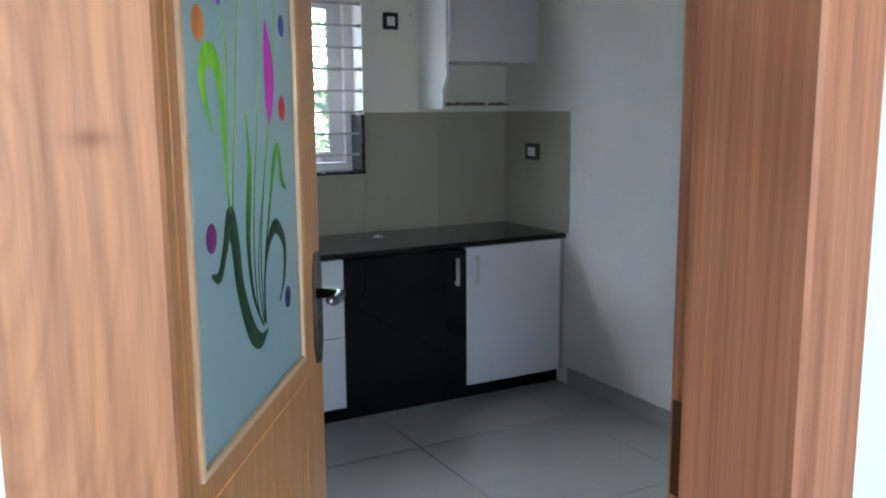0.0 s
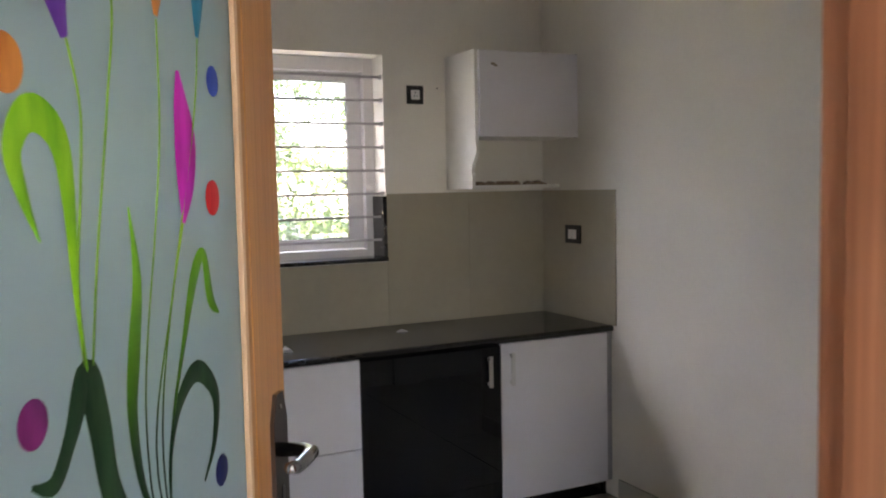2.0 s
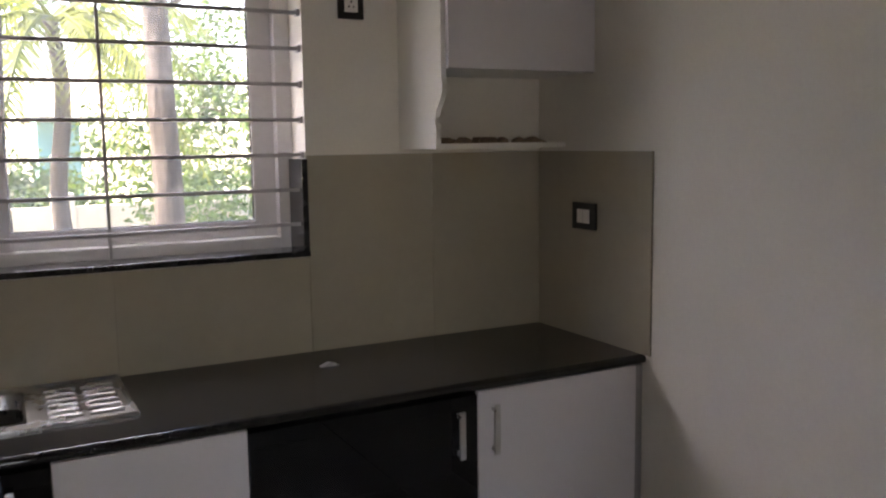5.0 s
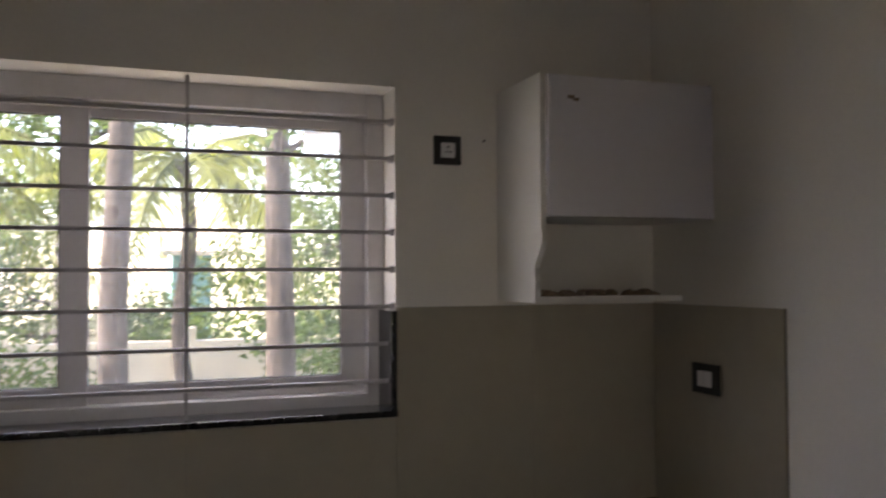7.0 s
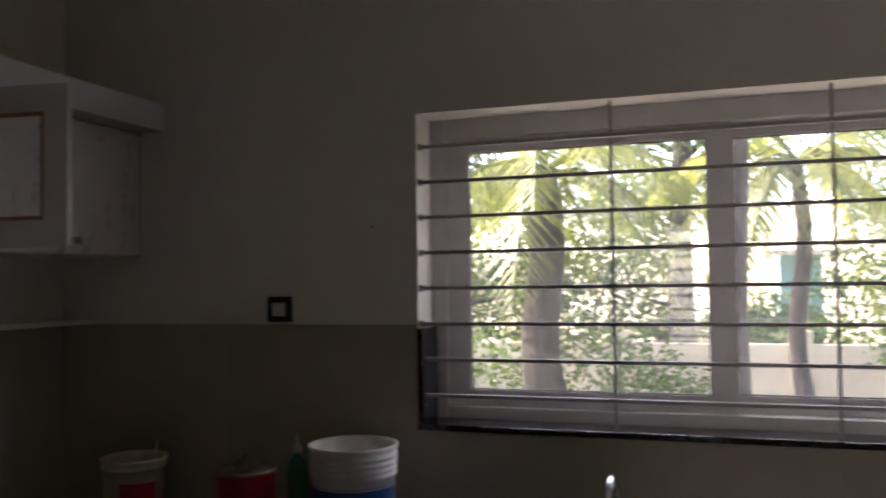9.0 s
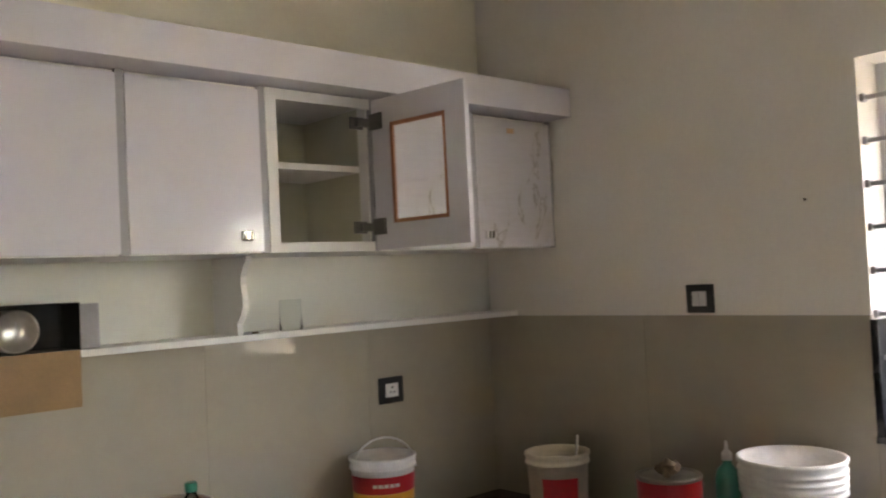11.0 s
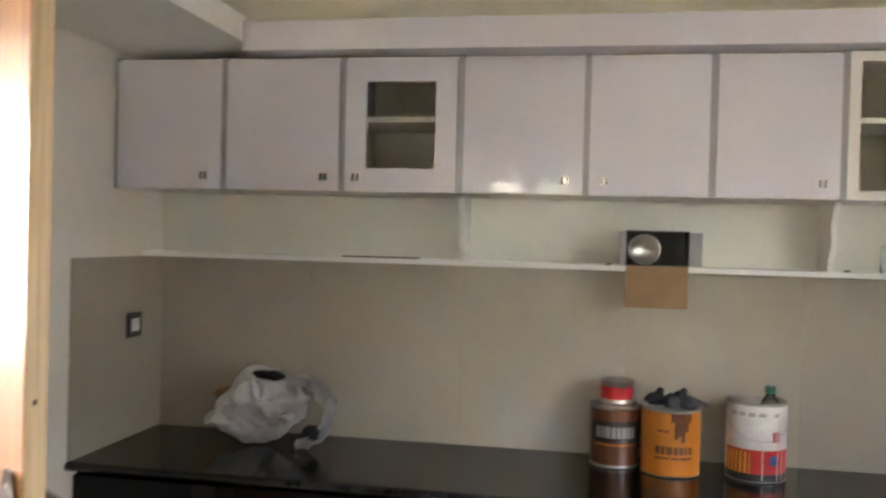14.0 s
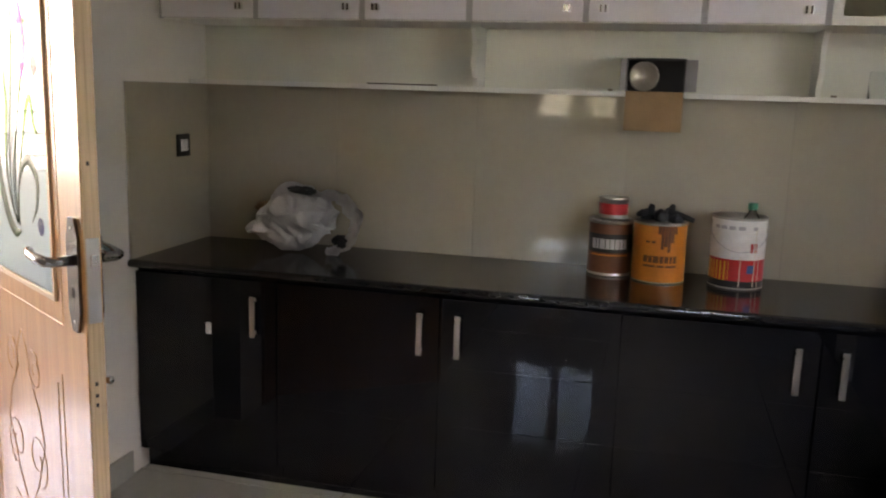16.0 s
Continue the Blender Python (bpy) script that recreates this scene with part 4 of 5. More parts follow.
for i in range(6):
    yy = KY0 + 0.06 + i * 0.055
    for xa, xb in ((SX1 + 0.05, SX1 + 0.135), (SX1 + 0.15, KX1 - 0.03)):
        part("rib", tube([(xa, yy, 0.0035), (xa + 0.01, yy, 0.0055), (xb - 0.01, yy, 0.0055), (xb, yy, 0.0035)], 0.008, 8), STEEL, sink, smooth=True)
tap = thing("kitchen_tap", pose(1.10, 4.655, HC + 0.0081), "chrome swan-neck tap at the sink", "tap")
part("body", lathe([(0.024, 0), (0.024, 0.006), (0.014, 0.02), (0.013, 0.09)], 16), CHROME, tap, smooth=True)
part("spout", tube([(0, 0, 0.08), (0, 0, 0.172)] + [(0, -0.07 + 0.07 * math.cos(a * math.pi / 8), 0.172 + 0.06 * math.sin(a * math.pi / 8)) for a in range(1, 9)] + [(0, -0.14, 0.142)], 0.011, 12), CHROME, tap, smooth=True)
part("knob", lathe([(0.006, 0), (0.006, 0.03), (0.016, 0.034), (0.016, 0.05), (0.01, 0.055)], 12), CHROME, tap, smooth=True, m=pose(0, 0, 0.06, 0, 90, 0))

# skirting of the right-hand wall, in tile pieces
skirt = thing("baseboard", pose(XE - 0.01, 0, 0), "pale grey tile baseboard along the wall", "baseboard")
tagged(skirt, kind="structure")
for y0, y1 in ((2.745, 3.609), (3.609, 4.05)):
    part("tile", boxes((0, y0 + 0.001, 0, 0.0098, y1 - 0.001, 0.10), bev=0.001), FLOORT, skirt)
skirt2 = thing("baseboard", pose(-0.34, YS, 0), "pale grey tile baseboard beside the cabinet", "baseboard")
tagged(skirt2, kind="structure")
part("tile", boxes((0, 0.0002, 0, 0.53, 0.01, 0.10), bev=0.001), FLOORT, skirt2)

# ---- things on the long counter ----
def tinned(name, base, rough=0.35, metal=0.0):
    return surface(name, base, rough, metal, var=0.12, scale=14, fine=80, relief=0.02)
TIN = tinned("worn_tinplate", (0.42, 0.39, 0.35), 0.35, 1.0)
T_BROWN = tinned("brown_label", (0.15, 0.05, 0.018))
T_BLACK = tinned("black_label", (0.012, 0.010, 0.010))
T_ORANGE = tinned("orange_label", (0.62, 0.20, 0.025))
T_RED = tinned("red_label", (0.50, 0.020, 0.025))
T_YELLOW = tinned("yellow_label", (0.72, 0.42, 0.05))
T_WHITE = tinned("white_plastic", (0.72, 0.70, 0.67), 0.4)
T_CREAM = tinned("cream_plastic", (0.62, 0.55, 0.42), 0.45)
T_BLUE = tinned("blue_plastic", (0.02, 0.09, 0.28), 0.35)
T_GREEN = tinned("green_plastic", (0.01, 0.16, 0.10), 0.35)
T_DARK = surface("black_rubber", (0.018, 0.018, 0.02), 0.5, var=0.3, scale=20)
T_GREY = tinned("grey_print", (0.40, 0.38, 0.38))
KRAFT = surface("brown_cardboard", (0.32, 0.20, 0.10), 0.85, var=0.12, scale=12, fine=120, relief=0.1)
BLACKCARD = surface("black_printed_card", (0.015, 0.014, 0.014), 0.5, var=0.3)
CLEAR = glass("clear_glass", (0.95, 0.97, 0.96))
THIN = glass("thin_tumbler_glass", (0.90, 0.93, 0.91))
THIN.node_tree.nodes["Principled BSDF"].inputs["IOR"].default_value = 1.13
PLASTIC, _nt, _b = nodes_of("thin_white_plastic")
_n = tex(_nt, "ShaderNodeTexNoise", 7.0, Detail=5.0)
_nt.links.new(ramp(_nt, _n.outputs[0], [(0.3, (0.38, 0.39, 0.40)), (0.7, (0.58, 0.58, 0.58))]).outputs[0], _b.inputs["Base Color"])
_b.inputs["Roughness"].default_value, _b.inputs["Transmission Weight"].default_value = 0.4, 0.08
bump(_nt, _b, tex(_nt, "ShaderNodeTexNoise", 18.0, Detail=5.0, Distortion=1.2).outputs[0], 0.6, 0.010)


def band(r, z0, z1, a0=None, a1=None, n=40, t=0.0006):
    """A label strip round a can, all the way or between two angles in degrees."""
    if a0 is None:
        return open_band(r + t, z0, z1, 0, 360, n)
    return open_band(r + t, z0, z1, a0, a1, max(4, int(n * (a1 - a0) / 360)))


def open_band(r, z0, z1, a0, a1, n):
    bm = bmesh.new()
    cols = [[bm.verts.new((r * math.cos(radians(a0 + (a1 - a0) * i / n)), r * math.sin(radians(a0 + (a1 - a0) * i / n)), z)) for z in (z0, z1)] for i in range(n + 1)]
    for a, b in zip(cols, cols[1:]):
        bm.faces.new((a[0], b[0], b[1], a[1]))
    return bm


def can(x, y, z, r, h, turn, label, bands, name="paint_can", open_top=True, group="paint cans on the counter"):
    c = thing(name, pose(x, y, z, 0, 0, turn), label, "paint can", group)
    prof = [(r - 0.003, 0), (r + 0.001, 0.002), (r + 0.001, 0.006), (r, 0.008), (r, h - 0.01), (r + 0.0025, h - 0.008), (r + 0.0025, h - 0.002), (r - 0.002, h), (r - 0.010, h - 0.001), (r - 0.012, h - 0.006)]
    if open_top:
        prof += [(r - 0.014, h - 0.012), (r - 0.014, 0.05), (0.0001, 0.05)]
    else:
        prof += [(r - 0.014, h - 0.004), (0.0001, h - 0.004)]
    part("body", lathe(prof, 40), TIN, c, "scuffed bare tinplate", smooth=True)
    for z0, z1, a0, a1, mt, lab in bands:
        part("label", band(r, z0, z1, a0, a1) if a0 is None else band(r + 0.0004, z0, z1, a0, a1), mt, c, lab, smooth=True)
    for s in (-1, 1):
        part("ear", lathe([(0.008, 0), (0.008, 0.004), (0.004, 0.006)], 10), TIN, c, m=pose(0, s * r, h - 0.03, -90 * s, 0, 0))
    return c


can_a = can(-0.85, 2.875, HC, 0.082, 0.212, 0, "brown wood-coating tin with a black label", [
    (0.012, 0.198, None, None, T_BROWN, "brown printed label"), (0.090, 0.160, -70, 75, T_BLACK, "black title panel")])
for i, (a0, a1) in enumerate(((-48, -36), (-34, -27), (-25, -10), (-8, 2), (4, 14), (16, 27), (29, 38), (40, 50))):
    part("lettering", band(0.0832, 0.104, 0.142, a0, a1, 90), T_GREY, can_a, "pale illegible lettering")
part("lettering", band(0.0832, 0.078, 0.084, -50, 55), T_ORANGE, can_a, "orange print line")
tin_small = can(-0.85, 2.88, HC + 0.2121, 0.054, 0.082, 0, "small red tin standing on a larger tin", [(0.018, 0.060, None, None, T_RED, "red label")], "small_tin", True)
can_b = can(-0.795, 3.058, HC, 0.096, 0.222, 0, "orange enamel tin with drips down the side", [(0.006, 0.214, None, None, T_ORANGE, "orange label")])
for z0, z1, sp in ((0.078, 0.104, ((-34, -24), (-22, -14), (-12, 0), (2, 10), (12, 21), (23, 29), (31, 40))), (0.062, 0.070, ((-34, -6), (-3, 12), (15, 40))), (0.150, 0.158, ((-30, -20), (-17, -8)))):
    for a0, a1 in sp:
        part("lettering", band(0.0972, z0, z1, a0, a1, 90), T_BROWN, can_b, "dark brown lettering")
for k in range(6):
    a = -4 + k * 7
    part("drip", band(0.0973, 0.214 - (0.03, 0.085, 0.075, 0.095, 0.06, 0.03)[k], 0.214, a, a + 6.5, 90), T_BROWN, can_b, "brown paint drip")
# rubber gloves and rags on the tin
gl = thing("rubber_gloves", pose(-0.795, 3.058, HC + 0.2225), "crumpled black rubber gloves lying on the tin", "gloves")
grng = random.Random(3)
gb = bmesh.new()
for cx, cy, cz, r in ((-0.02, -0.05, 0.012, 0.030), (0.02, 0.0, 0.012, 0.028), (0.03, 0.05, 0.010, 0.026), (-0.03, 0.03, 0.012, 0.03)):
    vs = bmesh.ops.create_icosphere(gb, subdivisions=3, radius=r, matrix=Matrix.Translation((cx, cy, cz)))["verts"]
    for v in vs:
        v.co += noise.noise_vector(v.co * 40) * 0.010
        v.co.z = max(v.co.z, 0.0)
for s, e in (((0.02, 0.02, 0.02), (0.05, 0.115, 0.012)), ((0.01, 0.0, 0.02), (0.04, 0.075, 0.028)), ((0, -0.04, 0.02), (0.0, -0.035, 0.058)), ((0.02, 0.03, 0.02), (0.03, 0.04, 0.062)), ((-0.01, -0.05, 0.02), (0.03, -0.085, 0.02))):
    tube([s, Vector(s).lerp(Vector(e), 0.6) + Vector((0, 0, 0.008)), e], [0.014, 0.012, 0.009], 8, gb)
part("glove", gb, T_DARK, gl, smooth=True)

can_c = can(-0.81, 3.335, HC, 0.095, 0.258, 0, "white paint bucket with a red and yellow label", [
    (0.006, 0.254, None, None, T_WHITE, "white printed label"), (0.030, 0.108, -80, 90, T_RED, "red picture panel"), (0.030, 0.100, -78, -20, T_YELLOW, "yellow picture panel"),
    (0.006, 0.030, -95, 95, T_BLACK, "black base strip")], "paint_bucket")
part("lettering", band(0.0962, 0.060, 0.090, 18, 34), T_BLUE, can_c, "blue round mark")
for a0, a1 in ((22, 29), (31, 38)):
    part("lettering", band(0.0962, 0.135, 0.168, a0, a1, 90), T_RED, can_c, "red capital letters")
for k, (a0, a1) in enumerate(((-60, -48), (-44, -30), (-25, -12), (-6, 8), (25, 36))):
    part("lettering", band(0.0962, 0.215, 0.228, a0, a1, 90), T_GREY, can_c, "grey illegible print")
for a in (2, 33, 44):
    part("drip", band(0.0964, 0.01, 0.22 - 0.05 * (a % 3), a, a + 2.2, 180), T_CREAM, can_c, "pale paint drip")
part("bail", tube([(0.098 * math.cos(k * math.pi / 12 - math.pi / 2), 0.102 * math.sin(k * math.pi / 12 - math.pi / 2), 0.225 - 0.09 * math.sin(k * math.pi / 12)) for k in range(13)], 0.0014, 6), T_GREY, can_c, "thin wire handle", smooth=True)
bt = thing("plastic_bottle", pose(-0.80, 3.375, HC + 0.051), "small clear bottle with a green cap in the bucket", "bottle")
part("body", lathe([(0.028, 0), (0.03, 0.01), (0.03, 0.185), (0.026, 0.205), (0.014, 0.222), (0.013, 0.232)], 20), CLEAR, bt, smooth=True)
part("cap", lathe([(0.016, 0.230), (0.017, 0.232), (0.017, 0.252), (0.014, 0.255)], 20), T_GREEN, bt, "green screw cap")


def bucket(x, y, r, h, turn, mat_, label, bands, lid=False, rings=3):
    b = thing("plastic_bucket", pose(x, y, HC, 0, 0, turn), label, "bucket", "buckets in the corner")
    rb = r * 0.88
    def rad(z):
        return rb + (r - rb) * z / h
    prof = [(rb - 0.004, 0), (rb, 0.004)]
    zs = h - 0.018 * rings - 0.02
    prof += [(rad(zs), zs)]
    for k in range(rings):
        z = zs + 0.018 * k
        prof += [(rad(z) + 0.006, z + 0.002), (rad(z) + 0.006, z + 0.010), (rad(z) + 0.001, z + 0.013)]
    prof += [(r + 0.004, h - 0.012), (r + 0.006, h - 0.008), (r + 0.006, h - 0.001), (r + 0.003, h), (r - 0.003, h - 0.001)]
    if not lid:
        prof += [(r - 0.006, h - 0.02), (rb - 0.006, 0.02), (0.0001, 0.018)]
    else:
        prof += [(r - 0.010, h - 0.012), (0.0001, h - 0.012)]
    part("body", lathe(prof, 48), mat_, b, smooth=True)
    for z0, z1, a0, a1, mt, lab in bands:
        bm = bmesh.new()
        n = 48
        cols = [[bm.verts.new(((rad(z) + 0.001 + (0.0004 if a1 - a0 < 359 else 0)) * math.cos(radians(a0 + (a1 - a0) * i / n)), (rad(z) + 0.001 + (0.0004 if a1 - a0 < 359 else 0)) * math.sin(radians(a0 + (a1 - a0) * i / n)), z)) for z in (z0, z1)] for i in range(n + 1)]
        for p, q in zip(cols, cols[1:]):
            bm.faces.new((p[0], q[0], q[1], p[1]))
        part("label", bm, mt, b, lab, smooth=True)
    return b


bd = bucket(-0.825, 4.045, 0.104, 0.262, -20, T_WHITE, "lidded white tile-grout bucket with a red and yellow label", [(0.02, 0.1545, 0, 360, T_YELLOW, "yellow label"), (0.155, 0.208, 0, 360, T_RED, "red title band")], True, 1)
for a0, a1 in ((-36, -28), (-26, -18), (-16, -8), (-6, 2), (4, 12)):
    bm = open_band(0.1038, 0.176, 0.187, a0, a1, 6)
    part("lettering", bm, T_WHITE, bd, "white illegible lettering", smooth=True)
for a0, a1 in ((-30, -12), (-8, 14)):
    part("lettering", open_band(0.1008, 0.128, 0.138, a0, a1, 8), T_BROWN, bd, "dark print")
part("lid_boss", lathe([(0.035, 0.222), (0.034, 0.230), (0.03, 0.232)], 24), T_WHITE, bd, smooth=True)
part("bail", tube([(0.02, 0.107 * math.cos(k * math.pi / 14), 0.215 + 0.105 * math.sin(k * math.pi / 14)) for k in range(15)], 0.0035, 6), T_WHITE, bd, "white hoop handle", smooth=True)
be = bucket(-0.475, 4.50, 0.102, 0.238, -70, T_CREAM, "cream paint-stained bucket with a red label", [(0.03, 0.165, -10, 60, T_RED, "torn red label")], False, 1)
part("dried_paint", lathe([(0.0001, 0.20), (0.092, 0.20)], 32), T_CREAM, be, "dried cream paint")
part("stirrer", tube([(0.02, 0.05, 0.02), (0.045, 0.09, 0.30)], 0.004, 6), T_WHITE, be, "white stirring stick")
cf = can(0.0, 4.43, HC, 0.090, 0.240, -60, "dented red paint tin in the corner", [(0.008, 0.228, None, None, T_RED, "red label")], "paint_can", False)
sc = thing("crumpled_scrap", pose(0.0, 4.43, HC + 0.2365), "greenish crumpled scrap lying on the tin", "scrap")
sb = bmesh.new()
for v in bmesh.ops.create_icosphere(sb, subdivisions=3, radius=0.03)["verts"]:
    v.co = (v.co + noise.noise_vector(v.co * 60) * 0.02)
    v.co.z = max(0, v.co.z * 0.9 + 0.012)
part("scrap", sb, SCRAP, sc, smooth=True)
gbt = thing("green_bottle", pose(0.075, 4.615, HC), "green plastic bottle with a pale nozzle", "bottle")
part("body", lathe([(0.034, 0), (0.036, 0.01), (0.036, 0.20), (0.03, 0.225), (0.013, 0.245), (0.013, 0.255)], 20), T_GREEN, gbt, smooth=True)
part("cap", lathe([(0.015, 0.255), (0.015, 0.275), (0.006, 0.285), (0.004, 0.31)], 16), T_WHITE, gbt, "pale nozzle", smooth=True)
bg = bucket(0.345, 4.47, 0.130, 0.325, -80, T_WHITE, "large open white bucket with a blue label", [(0.02, 0.212, 0, 360, T_BLUE, "blue label")], False, 4)
part("label_line", open_band(0.1272, 0.206, 0.2105, 0, 360, 48), T_WHITE, bg, smooth=True)
for a0, a1, z in ((-20, 5, 0.15), (-15, 15, 0.11), (10, 30, 0.17)):
    part("lettering", open_band(0.1262, z - 0.01, z + 0.01, a0, a1, 10), T_WHITE, bg, "white illegible lettering")

# carrier bag
bag = thing("carrier_bag", pose(-0.755, 1.655, HC), "white plastic carrier bag stuffed with odds and ends", "bag")
bb = bmesh.new()
for v in bmesh.ops.create_icosphere(bb, subdivisions=6, radius=1.0)["verts"]:
    c = v.co.copy()
    p = Vector((c.x * 0.14, -0.045 + c.y * 0.185, 0))
    top = 0.275 * (1 - 0.50 * max(0, -c.y - 0.1)) * (1 - 0.10 * max(0, c.y))
    p.z = top * (0.5 + 0.5 * c.z) ** 0.7
    crease = abs(noise.noise(Vector((c.x * 2.0, c.y * 4.5 + c.z * 2.5, c.z * 1.5)))) * 0.026 + abs(noise.noise(c * 9.0)) * 0.007
    nv = noise.noise_vector(c * 2.2) * 0.034 - c * crease
    p += nv * (0.25 + 0.75 * min(1, p.z / 0.08))
    p.z = max(p.z, 0.0)
    v.co = p
part("bag_body", bb, PLASTIC, bag, smooth=True)
for off, wd in ((0.0, 0.05), (-0.05, 0.035)):       # the two limp carrying handles
    hb = bmesh.new()
    rows = []
    for k in range(25):
        a = k / 24 * math.pi
        y, z = 0.10 + 0.125 * math.sin(a), 0.135 + 0.115 * math.cos(a)
        n_ = noise.noise_vector(Vector((k * 0.35, off * 20, 0))) * 0.018
        w = wd * (0.65 + 0.35 * math.sin(k * 1.1) ** 2)
        ry, rz = math.sin(a), math.cos(a)
        rows.append([hb.verts.new((0.03 + off + n_.x + 0.012 * math.sin(q * 2.4 + k), y + n_.y + ry * w * (q / 3 - 0.5), max(0.002, z + n_.z + rz * w * (q / 3 - 0.5)))) for q in range(4)])
    for p, q in zip(rows, rows[1:]):
        for k in range(3):
            hb.faces.new((p[k], p[k + 1], q[k + 1], q[k]))
    bmesh.ops.solidify(hb, geom=hb.faces[:], thickness=0.002)
    part("bag_handle", hb, PLASTIC, bag, smooth=True)
# dark lumps: the strap on top, and the handle loop's shaded hole made solid
for loc_, s_, lab in (((0.03, 0.0, 0.258), (0.03, 0.065, 0.018), "dark lump in an opening of the bag"), ((0.02, 0.165, 0.062), (0.02, 0.034, 0.026), "dark lump in an opening of the bag")):
    db = bmesh.new()
    for v in bmesh.ops.create_icosphere(db, subdivisions=3, radius=1.0)["verts"]:
        v.co = Vector((v.co.x * s_[0], v.co.y * s_[1], v.co.z * s_[2])) + noise.noise_vector(v.co * 3) * 0.012 + Vector(loc_)
    part("dark_lump", db, T_DARK, bag, lab, smooth=True)
db = bmesh.new()
for v in bmesh.ops.create_icosphere(db, subdivisions=3, radius=1.0)["verts"]:
    v.co = Vector((v.co.x * 0.05, v.co.y * 0.10, v.co.z * 0.03)) + noise.noise_vector(v.co * 3) * 0.02 + Vector((-0.02, -0.12, 0.175))
part("packing", db, KRAFT, bag, "brown packing inside", smooth=True)

# ---- things on the long shelf ----
SZ = HB + 0.0192
carton = thing("cardboard_box", pose(-0.955, 2.894, SZ), "open black cardboard box with its flap hanging down", "box")
part("bottom", boxes((0.003, 0.002, 0.0, 0.14, 0.208, 0.002)), BLACKCARD, carton)
part("top", boxes((0.003, 0.002, 0.119, 0.14, 0.208, 0.121)), BLACKCARD, carton)
part("back", boxes((0.0, 0.002, 0.0, 0.0028, 0.208, 0.121)), BLACKCARD, carton)
part("side", boxes((0.0, 0, 0.0, 0.14, 0.0018, 0.121)), BLACKCARD, carton)
part("side", boxes((0.0, 0.2082, 0.0, 0.14, 0.21, 0.121)), BLACKCARD, carton)
part("flap", boxes((0.1405, 0.002, -0.142, 0.1425, 0.208, 0.002), bev=0.0005), KRAFT, carton, "brown hanging cardboard flap")
part("side_flap", boxes((-0.001, 0, 0.004, 0.001, 0.045, 0.117)), T_GREY, carton, "pale side flap", m=pose(0.1405, 0.2100, 0.0, 0, 0, -28))
part("side_flap", boxes((-0.001, -0.03, 0.004, 0.001, 0, 0.117)), T_GREY, carton, "pale side flap", m=pose(0.1405, 0.0, 0.0, 0, 0, 50))
jar = thing("round_tin", pose(-0.895, 2.958, SZ + 0.0565, 0, 90, 0), "round tin lying on its side in the box", "tin")
part("body", lathe([(0.05, -0.04), (0.052, -0.038), (0.052, 0.055), (0.054, 0.056), (0.054, 0.062), (0.048, 0.064), (0.046, 0.058), (0.0001, 0.057)], 36), TIN, jar, smooth=True)
part("lid_mark", boxes((-0.024, -0.0015, 0.0572, 0.024, 0.0015, 0.058)), T_GREY, jar, "faint scratched line")
tumbler = thing("glass_tumbler", pose(-0.885, 3.762, SZ), "clear glass tumbler standing upside down", "glass")
part("glass", lathe([(0.036, 0), (0.033, 0.09), (0.030, 0.094), (0.0001, 0.094)], 28), THIN, tumbler, smooth=True)
rod = thing("dark_strip", pose(-0.85, 1.885, SZ), "thin dark wooden strip lying on the shelf", "strip")
part("strip", boxes((-0.008, 0, 0, 0.008, 0.285, 0.005), bev=0.001), surface("dark_stained_wood", (0.07, 0.045, 0.03), 0.6, var=0.3), rod)
for yy in (2.83, 3.60):
    cr = thing("wood_crumb", pose(-0.84, yy, SZ), "small dark crumb of wood on the shelf", "scrap", "crumbs on the shelf")
    part("crumb", boxes((0, 0, 0, 0.012, 0.018, 0.007), bev=0.002), SCRAP, cr)
# rubbish in the corner niche
crng = random.Random(11)
for k in range(16):
    x = 2.74 + crng.random() * 0.42
    ch = thing("wood_scrap", pose(x, 4.46 + crng.random() * 0.1, 1.5632, 0, 0, crng.uniform(0, 180)), "broken wood scrap lying in the niche", "scrap", "scraps in the niche")
    l = crng.uniform(0.02, 0.06)
    part("scrap", extrude_outline([(-l, 0), (-l * 0.3, 0), (l, 0.0), (l * 0.8, 0.012), (l * 0.2, 0.02), (-l * 0.5, 0.010)], "y", -0.01, 0.012), SCRAP, ch)
pp = thing("paper_scrap", pose(2.33, 4.50, HC), "torn white paper scrap on the worktop", "scrap")
part("paper", extrude_outline([(-0.03, 0), (0.03, 0.0), (0.025, 0.003), (0.0, 0.012), (-0.02, 0.004)], "y", -0.012, 0.012), T_GREY, pp)
hk = thing("ceiling_hook", pose(-0.55, 1.26, 2.262), "small white hook under the loft slab", "hook")
part("hook", tube([(0, 0, 0), (0, 0, -0.02), (0.006, 0, -0.03), (0.012, 0, -0.024)], 0.0025, 6), SWWHITE, hk, smooth=True)

# ---- outdoors ----
GRASS = surface("grassy_ground", (0.30, 0.27, 0.17), 0.95, var=0.5, scale=1.2, fine=20, relief=0.3)
BARK, _nt, _b = nodes_of("rough_tree_bark")
_n = tex(_nt, "ShaderNodeTexNoise", 3.0, stretch=(5, 5, 0.7), Detail=6.0, Roughness=0.7, Distortion=0.5)
_w = tex(_nt, "ShaderNodeTexNoise", 9.0, stretch=(1, 1, 3.0), Detail=4.0)
_nt.links.new(mix(_nt, ramp(_nt, _n.outputs[0], [(0.34, (0.012, 0.010, 0.008)), (0.5, (0.045, 0.036, 0.029)), (0.68, (0.085, 0.072, 0.060))]).outputs[0],
              ramp(_nt, _w.outputs[0], [(0.38, (0.45, 0.45, 0.42)), (0.58, (1, 1, 1))]).outputs[0], 0.9), _b.inputs["Base Color"])
